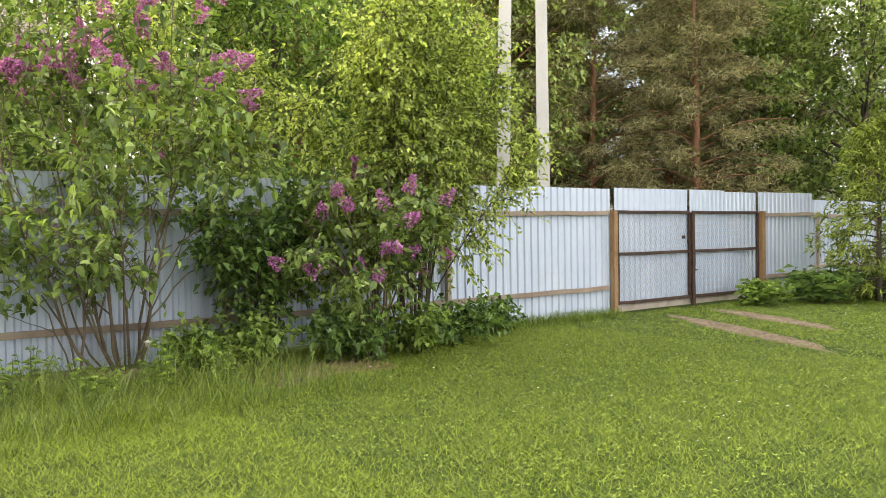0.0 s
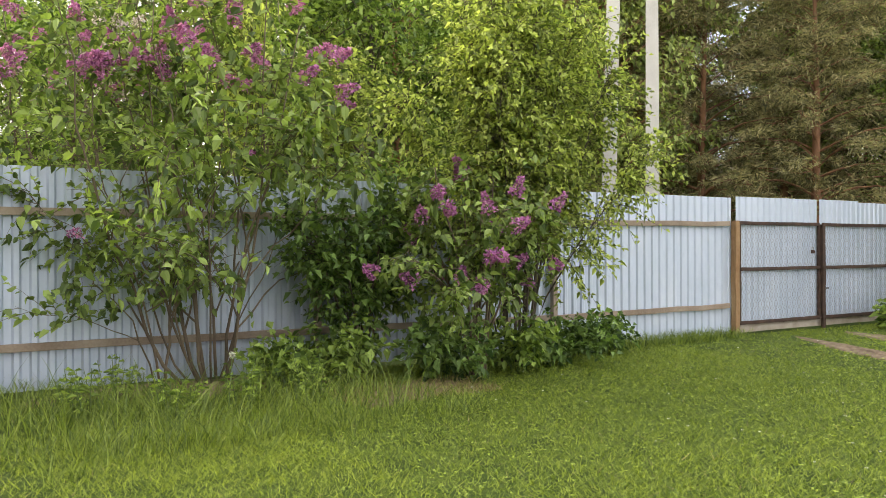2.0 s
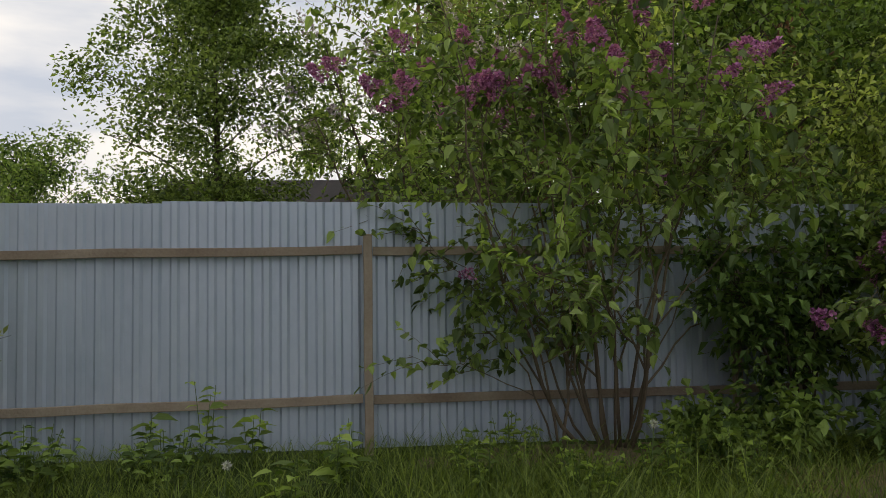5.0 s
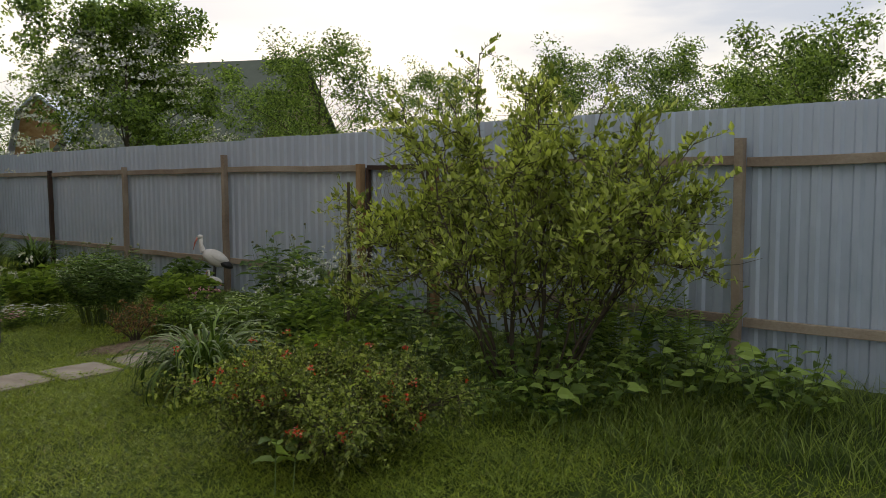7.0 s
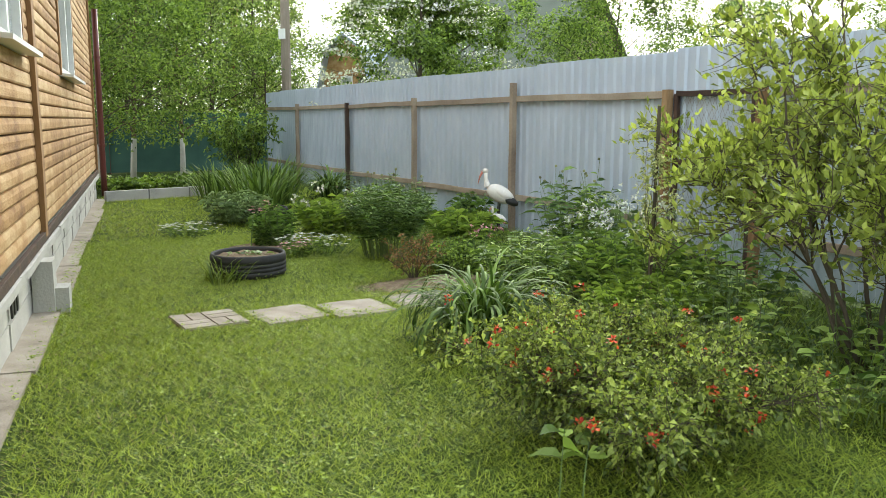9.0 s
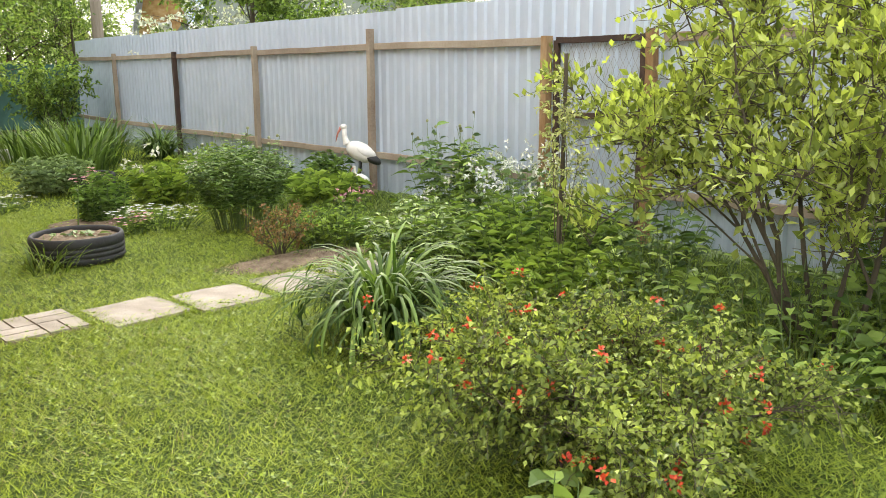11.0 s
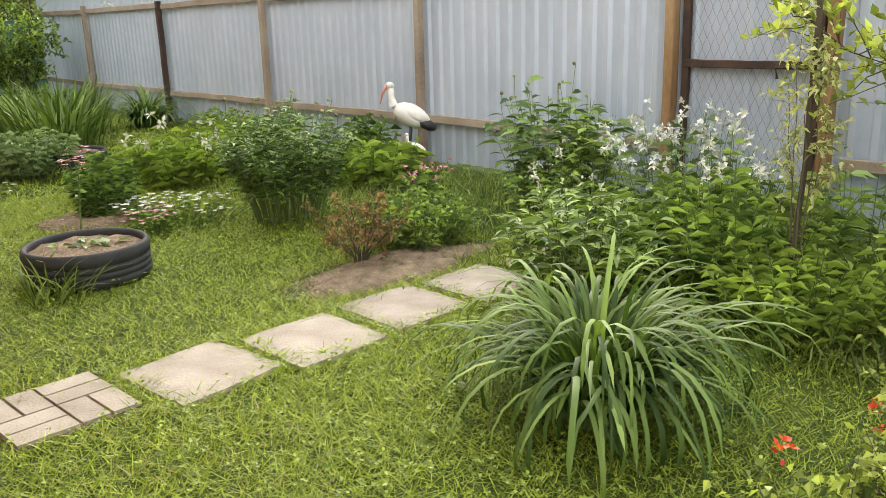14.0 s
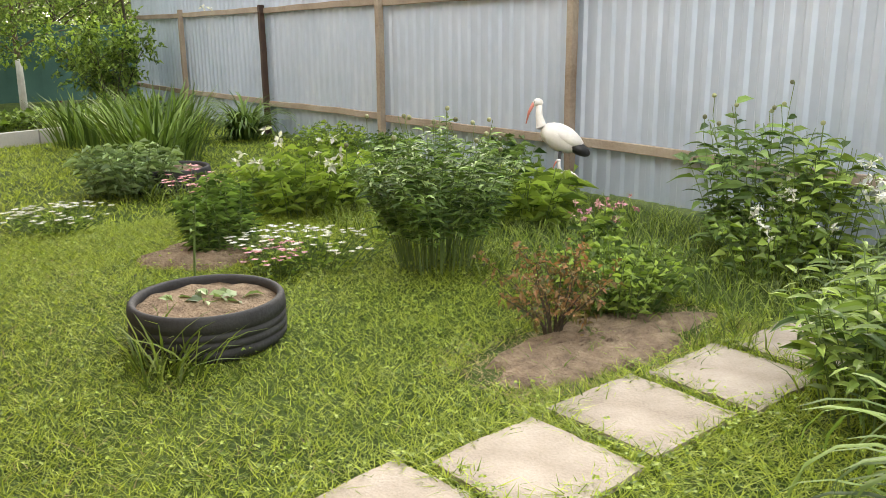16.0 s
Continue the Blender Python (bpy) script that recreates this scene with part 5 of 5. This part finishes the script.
herb("daisies", "cushion of pink daisies", "plant", -7.6, 5.75, 0.18, 0.2, 50, "mid_leaf", (0.05, 0.016), 4, ("blossom_mass", "pink", 0.7, "daisy", 0.022), 63, "daisy cushions", False, 0.05)
herb("daisies", "cushion of white and pink daisies", "plant", -9.6, 5.1, 0.16, 0.35, 80, "mid_leaf", (0.05, 0.016), 4, ("blossom_mass", "white", 0.8, "daisy", 0.028), 64, "daisy cushions", False, 0.05)
herb("daisies", "cushion of pink daisies", "plant", -9.0, 5.85, 0.42, 0.22, 40, "mid_leaf", (0.05, 0.016), 4, ("blossom_mass", "pink", 0.9, "daisy", 0.03), 65, "daisy cushions", False, 0.05)
herb("cushion_plant", "rounded mat of small fresh green leaves", "plant", -6.1, 6.82, 0.34, 0.42, 150, "mid_leaf", (0.055, 0.024), 9, None, 66, "", False, 0.2)
herb("iris_leaves", "bright green leafy clump on the lawn", "plant", -9.1, 6.75, 0.5, 0.6, 110, "lime_leaf", (0.13, 0.03), 11, ("blossom_mass", "white", 0.05, "star", 0.05), 67)
herb("sage_clump", "grey-green leafy clump beside the tyre", "plant", -10.6, 5.9, 0.5, 0.5, 80, "grey_leaf", (0.1, 0.035), 12, None, 68)
herb("round_bush", "low rounded yellow-green bush by the fence", "plant", -11.3, 8.2, 0.42, 0.45, 110, "lime_leaf", (0.07, 0.03), 10, None, 69, "round bushes by the fence")
herb("round_bush", "low rounded dark bush by the fence", "plant", -10.3, 8.3, 0.42, 0.35, 80, "dark_leaf", (0.07, 0.03), 10, None, 70, "round bushes by the fence")
herb("leafy_clump", "green leafy clump before the stork", "plant", -7.75, 7.75, 0.42, 0.42, 90, "lime_leaf", (0.15, 0.024), 9, None, 71)
herb("leafy_clump", "dark green clump beside the stork", "plant", -8.7, 8.35, 0.5, 0.3, 50, "dark_leaf", (0.1, 0.04), 11, None, 72)
herb("pink_columbine", "plant with a few bright pink flowers", "plant", -6.75, 7.45, 0.34, 0.2, 16, "mid_leaf", (0.08, 0.04), 8, ("blossom_mass", "pink", 0.3, "star", 0.028), 73)
grass_clump("iris_clump", "clump of upright iris leaves", -13.6, 7.2, 0.75, 0.5, 240, 0.03, "blade", 74, 0.3, 0.2, "iris clumps", 4)
grass_clump("iris_clump", "clump of upright iris leaves", -12.4, 6.7, 0.7, 0.45, 200, 0.03, "blade", 75, 0.35, 0.2, "iris clumps", 4)
grass_clump("iris_clump", "clump of upright iris leaves", -14.3, 6.5, 0.65, 0.4, 160, 0.03, "blade", 76, 0.35, 0.2, "iris clumps", 4)
arching_clump("daylily_clump", "dark arching daylily clump by the fence", -13.6, 8.25, 0.85, 240, 0.028, "blade", 77, 0.14, 12)
for i in range(9):
    herb("strawberry_plants", "low leafy strawberry plants behind the kerb", "plant", -16.1 - 0.15 * i + 0.5 * (i % 2), 4.9 + 0.42 * i, 0.34, 0.5, 70, "mid_leaf", (0.12, 0.08), 5, None, 80 + i, "strawberry plants behind the kerb", False, 0.4)
# weeds at the foot of the fence and round the yellow-green bush
for k, (x, y, h, r, m, sz) in enumerate(((-2.0, 7.4, 0.55, 0.5, "mid_leaf", (0.105, 0.062)), (-1.3, 7.6, 0.6, 0.45, "mid_leaf", (0.105, 0.062)), (-0.7, 7.9, 0.5, 0.4, "mid_leaf", (0.105, 0.062)), (-3.9, 7.85, 0.6, 0.5, "dark_leaf", (0.13, 0.05)), (-2.9, 6.75, 0.5, 0.5, "mid_leaf", (0.09, 0.035)), (0.2, 8.1, 0.35, 0.4, "mid_leaf", (0.1, 0.05)), (-2.5, 7.25, 0.55, 0.5, "mid_leaf", (0.085, 0.035)), (-3.3, 7.35, 0.55, 0.5, "lime_leaf", (0.08, 0.032)), (-2.1, 6.7, 0.4, 0.5, "mid_leaf", (0.085, 0.035)), (-1.6, 6.9, 0.4, 0.4, "mid_leaf", (0.105, 0.062)))):
    herb("burdock_weeds", "broad-leaved weeds at the foot of the fence", "plant", x, y, h, r, 26, m, sz, 7, None, 100 + k, "weeds along the fence", True, 0.25)
for k, (x, y, h) in enumerate(((1.05, 7.0, 0.42), (1.42, 7.55, 0.55), (0.4, 8.4, 0.8), (1.36, 7.45, 0.45), (0.0, 8.45, 0.5), (0.75, 8.45, 0.5))):
    herb("nettle", "single tall weed with broad pale leaves", "plant", x, y, h, 0.1, 3, "lime_leaf", (0.15, 0.06), 9, None, 110 + k, "tall weeds in the grass", True, 0.2)


def fern(x, y, h, seed):
    ob = thing("fern", x, y, 0, "upright green fern by the fence", "plant", "ferns by the fence")
    rng, g = np.random.default_rng(seed), Geo()
    for i in range(16):
        az, ln = i * 2.4, h * rng.uniform(0.7, 1.05)
        t = np.linspace(0.1, 1, 22)
        o = np.array([np.cos(az), np.sin(az), 0])
        s = np.array([-o[1], o[0], 0])
        c = o * (0.12 + 0.4 * ln * t[:, None] ** 1.8) + np.array([0, 0, 1]) * (ln * t[:, None] * (1 - 0.15 * t[:, None]))
        g.tube(c[::3], 0.004, 3)
        w = 0.13 * np.sin(np.pi * np.clip(t * 0.9 + 0.1, 0, 1))[:, None]
        for q in (-1, 1):
            d = s * q + o * 0.2 + np.array([0, 0, 0.35])
            for j in range(len(t)):
                leaves(g, rng, c[j:j + 1], d[None], float(w[j, 0]) + 0.01, 0.022, 0.1, 0.05, False, 0, 0.05)
    g.build("fronds", "mid_leaf", ob)


fern(-1.95, 8.1, 0.85, 1)
fern(-1.5, 8.25, 0.7, 2)
fern(-2.4, 8.2, 0.75, 3)

for k, (x, y, h) in enumerate(((2.9, 7.1, 0.4), (3.5, 7.3, 0.45), (4.0, 7.2, 0.4), (2.3, 7.4, 0.45), (3.9, 7.7, 0.35), (2.6, 8.1, 0.4))):
    herb("meadow_weed", "pale green weeds standing in the tall grass", "plant", x, y, h, 0.25, 12, "lime_leaf", (0.07, 0.03), 9, None, 140 + k, "weeds before the lilac", False, 0.2)


def dandelion(x, y, h, seed):
    ob = thing("dandelion_clock", x, y, 0, "white dandelion seed head on a thin stalk", "flower", "dandelion clocks in the grass")
    rng, g = np.random.default_rng(seed), Geo()
    Geo().tube([(0, 0, -0.02), (0.02, 0.01, h * 0.6), (0.03, 0, h)], 0.0035, 5).build("stalk", "stem", ob)
    d = unit(rng.normal(0, 1, (140, 3)))
    leaves(g, rng, np.array([0.03, 0, h]) + d * 0.004, d, 0.026, 0.009, 0, 0)
    tagged(g.build("seed_head", "white", ob), kind="stuff")


for k, (x, y, h) in enumerate(((0.68, 7.0, 0.3), (3.25, 7.0, 0.45))):
    dandelion(x, y, h, 150 + k)
# plants beside the gate
herb("peony_clump", "dark leafy clump beside the gate", "plant", 15.4, 7.5, 0.7, 0.75, 60, "dark_leaf", (0.2, 0.05), 12, None, 120)
herb("hosta_clump", "bright low leafy clump beside the gate", "plant", 14.2, 7.9, 0.5, 0.5, 50, "mid_leaf", (0.14, 0.07), 10, None, 121)
herb("peony_clump", "dark leafy clump beside the spruce", "plant", 17.0, 7.3, 0.6, 0.8, 60, "dark_leaf", (0.16, 0.05), 12, None, 122)

herb("broad_leaf_weed", "broad round-leaved seedling among the quince", "plant", -1.9, 4.98, 0.36, 0.14, 2, "mid_leaf", (0.11, 0.075), 5, None, 123, "", True, 0.5)
# seedlings in the tyres
herb("seedling", "small leafy seedlings in the tyre", "plant", -6.86, 5.1, 0.1, 0.2, 9, "grey_leaf", (0.09, 0.045), 5, None, 130, "", True, 0.1, z=0.14)
herb("seedling", "small leafy seedlings in the tyre", "plant", -10.6, 6.25, 0.12, 0.2, 9, "grey_leaf", (0.09, 0.045), 5, None, 131, "", True, 0.1, z=0.14)
herb("young_tree", "thin young sapling with few leaves", "plant", -7.6, 5.3, 0.62, 0.02, 1, "dark_leaf", (0.05, 0.03), 14, None, 132, "", False, 0.6, stem_r=0.008)

# ---- statues ----


def stork(x, y, s, rz, label):
    g = Geo()
    g.ball((0, 0, 0.54 * s), (0.19 * s, 0.105 * s, 0.115 * s), 0, 16, 10, Euler((0, radians(-26), 0)).to_matrix())
    g.ball((-0.04 * s, 0, 0.55 * s), (0.17 * s, 0.112 * s, 0.075 * s), 0, 14, 8, Euler((0, radians(-28), 0)).to_matrix())
    g.ball((-0.145 * s, 0, 0.455 * s), (0.12 * s, 0.092 * s, 0.055 * s), 1, 12, 7, Euler((0, radians(-30), 0)).to_matrix())
    g.tube([(0.11 * s, 0, 0.56 * s), (0.17 * s, 0, 0.64 * s), (0.19 * s, 0, 0.73 * s), (0.19 * s, 0, 0.82 * s)], [0.07 * s, 0.045 * s, 0.03 * s, 0.027 * s], 12, 0)
    g.ball((0.2 * s, 0, 0.84 * s), (0.044 * s, 0.033 * s, 0.036 * s), 0, 12, 8)
    g.ball((0.225 * s, 0, 0.845 * s), (0.012 * s, 0.029 * s, 0.01 * s), 1, 8, 5)
    g.tube([(0.235 * s, 0, 0.835 * s), (0.275 * s, 0, 0.76 * s), (0.3 * s, 0, 0.66 * s)], [0.017 * s, 0.012 * s, 0.004 * s], 8, 2)
    for q in (-1, 1):
        g.tube([(0, q * 0.04 * s, 0.46 * s), (0.02 * s, q * 0.045 * s, 0.24 * s), (0, q * 0.045 * s, 0.0)], [0.016 * s, 0.01 * s, 0.011 * s], 7, 1)
    ob = g.build("stork_statue", ["stork_white", "stork_black", "stork_red"], None, label, True)
    ob.matrix_world = pose(x, y, 0, 0, 0, rz)
    return tagged(ob, "", "statue", "stork statues")


stork(-8.13, 8.45, 0.9, 226, "painted white stork garden statue with black wing tips")
stork(-7.88, 8.3, 0.42, 232, "small white stork chick garden statue")

# ---- grass ----
KEEP = [(x, y, 0.235) for x, y, _ in SLABS] + [(-6.86, 5.1, 0.3), (-10.6, 6.25, 0.3)]


def inside(p):
    ok = np.ones(len(p), bool)
    for x, y, r in KEEP:
        ok &= ~((np.abs(p[:, 0] - x) < r * 0.88) & (np.abs(p[:, 1] - y) < r * 0.88))
    ok &= p[:, 1] > 3.2 - (p[:, 0] + 4.12) * 0.1315 + np.where(p[:, 0] > -2.6, -99, 0.0)
    ok &= ((p[:, 0] + 5.8) / 0.27) ** 2 + ((p[:, 1] - 6.4) / 0.72) ** 2 > 1
    for cx, cy, rx in ((10.75, 6.2, 2.3), (12.35, 6.7, 1.6)):
        ca, sa = math.cos(radians(62)), math.sin(radians(62))
        u, v = (p[:, 0] - cx) * ca + (p[:, 1] - cy) * sa, -(p[:, 0] - cx) * sa + (p[:, 1] - cy) * ca
        ok &= (u / rx) ** 2 + (v / 0.17) ** 2 > 1
    return ok


def turf(name, label, x0, x1, y0, y1, n, h, w, mat, seed, seg=1, lean=0.4, bend=0.4, clump=0.5, everywhere=False):
    rng = np.random.default_rng(seed)
    p = np.stack([rng.uniform(x0, x1, n), rng.uniform(y0, y1, n), np.full(n, -0.02)], 1)
    if clump:
        f = np.sin(p[:, 0] * 7.3 + 2 * np.sin(p[:, 1] * 5.1)) * np.sin(p[:, 1] * 8.7 + 2 * np.sin(p[:, 0] * 4.3))
        p = p[rng.uniform(0, 1, n) < 1 - clump * (0.5 - 0.5 * f)]
    p = p if everywhere else p[inside(p)]
    g = Geo()
    blades(g, rng, p, h, w, lean, bend, seg)
    return tagged(g.build(name, mat, None, label), "", "grass", "", "stuff")


turf("lawn_grass", "short mown bright green lawn grass", -9.5, -1.0, 3.2, 7.2, 360000, 0.055, 0.006, "grass", 1, 1, 0.7, 0.7, 0.35)
turf("lawn_grass", "short mown bright green lawn grass", -1.0, 3.5, 2.6, 7.0, 60000, 0.06, 0.007, "grass", 2, 1, 0.6, 0.6)
turf("lawn_grass", "short mown green lawn grass beside the house", -17, -9.5, 4.0, 8.7, 60000, 0.06, 0.011, "grass", 3, 1, 0.6, 0.6)
# next two: blades before the gate, with shade painted in as a darker green
turf("lawn_grass", "short mown lawn grass before the gate, coloured darker for shade", 1.8, 9.5, 1.2, 8.7, 280000, 0.055, 0.007, "gate_grass", 4, 1, 0.6, 0.6, 0.3)
turf("lawn_grass", "short mown lawn grass before the gate, coloured darker for shade", 9.5, 20, 1.0, 8.7, 130000, 0.05, 0.012, "gate_grass", 5, 1, 0.6, 0.6)
turf("tall_grass", "unmown tall grass and weeds along the fence", -1.5, 3.2, 6.9, 8.7, 10000, 0.22, 0.006, "tall_grass", 6, 3, 0.25, 0.5, 0.8)
turf("tall_grass", "scattered longer blades at the edge of the mown lawn", -1.5, 3.2, 5.6, 7.0, 3500, 0.16, 0.005, "tall_grass", 19, 3, 0.3, 0.5, 0.9)
turf("tall_grass", "unmown tall grass and weeds along the fence", 2.0, 5.0, 5.9, 7.9, 6000, 0.22, 0.006, "tall_grass", 7, 3, 0.25, 0.5, 0.9)
turf("tall_grass", "uncut grass strip at the foot of the fence", 7.2, 11.2, 8.35, 8.75, 2600, 0.2, 0.008, "tall_grass", 8, 3, 0.25, 0.5)
turf("tall_grass", "loose grass between the flower bed plants", -9.8, -4.5, 6.6, 8.6, 14000, 0.16, 0.007, "tall_grass", 9, 2, 0.3, 0.5)
turf("tall_grass", "loose grass under the shrubs", -4.5, -0.5, 6.5, 8.6, 12000, 0.17, 0.007, "tall_grass", 10, 3, 0.3, 0.5)
turf("dry_grass", "dry straw-coloured tufts on the worn patch", 4.2, 5.7, 6.75, 7.55, 2600, 0.1, 0.006, "dry", 12, 2, 0.6, 0.6, 0.5)
turf("dry_grass", "dead stalks on the bare soil", -6.1, -5.4, 5.7, 7.1, 7000, 0.035, 0.005, "dry", 13, 1, 1.6, 0.6, 0.5, True)
for y in (4.685, 5.205, 5.73, 6.265, 6.79):
    turf("lawn_grass", "grass creeping over the joint between two slabs", -5.46, -4.98, y - 0.06, y + 0.06, 420, 0.06, 0.006, "grass", 200 + int(y * 10), 2, 0.8, 0.7, 0.6, True)
for x in (-5.45, -5.0):
    turf("lawn_grass", "grass leaning over the edge of the slabs", x - 0.04, x + 0.04, 4.2, 7.25, 1500, 0.06, 0.006, "grass", 230 + int(-x * 10), 2, 0.8, 0.7, 0.9, True)
turf("tall_grass", "stray green blades on the bare soil", -6.2, -5.35, 5.7, 7.1, 900, 0.08, 0.006, "tall_grass", 15, 2, 0.5, 0.6, 0.9, True)
turf("tall_grass", "uncut grass tuft against the tyre", -6.75, -6.45, 4.7, 4.96, 90, 0.26, 0.01, "tall_grass", 16, 4, 0.3, 0.6, 0, True)
turf("tall_grass", "uncut grass tuft against the tyre", -10.35, -10.0, 5.9, 6.2, 80, 0.22, 0.01, "tall_grass", 17, 4, 0.3, 0.6, 0, True)
turf("dry_grass", "dry worn grass along the house wall", -13.5, -2.6, 3.0, 5.0, 9000, 0.045, 0.007, "dry", 18, 1, 0.9, 0.6, 0.3)
turf("tall_grass", "long seeding grass stalks by the lilac", 1.6, 4.6, 6.0, 7.6, 900, 0.5, 0.005, "tall_grass", 14, 4, 0.2, 0.4, 0.9)
turf("dry_grass", "dry straw-coloured blades in the lawn", -9.5, 12, 3.2, 8.2, 9000, 0.06, 0.006, "dry", 11, 1, 0.8, 0.8, 0.9)


def clover(name, label, x0, x1, y0, y1, n, size, mat, seed, z=0.035, clump=0.8):
    """Small round leaflets in threes."""
    rng = np.random.default_rng(seed)
    p = np.stack([rng.uniform(x0, x1, n), rng.uniform(y0, y1, n), z + rng.uniform(-0.02, 0.02, n)], 1)
    f = np.sin(p[:, 0] * 3.1 + 2 * np.sin(p[:, 1] * 2.1)) * np.sin(p[:, 1] * 3.7 + 2 * np.sin(p[:, 0] * 1.9))
    p = p[(rng.uniform(0, 1, n) < 1 - clump * (0.5 - 0.5 * f)) & inside(p)]
    g = Geo()
    for k in range(3):
        a = rng.uniform(0, 6.3, len(p)) if k == 0 else a + 2.1
        leaves(g, rng, p, np.stack([np.cos(a), np.sin(a), 0.2 + 0 * a], 1), size, size * 0.8, 0, 0.1)
    return tagged(g.build(name, mat, None, label), "", "clover", "", "stuff")


clover("clover_leaves", "small clover leaves among the grass", -9.5, -1.0, 3.2, 7.2, 17000, 0.014, "lawn_leaf", 21, 0.035, 0.9)
clover("clover_leaves", "small clover leaves among the grass", 3, 14, 2.0, 8.2, 16000, 0.015, "lawn_leaf", 22, 0.035, 0.9)
clover("clover_flowers", "scattered white clover heads in the lawn", 5, 15, 2.5, 8.0, 420, 0.012, "white", 23, 0.06)
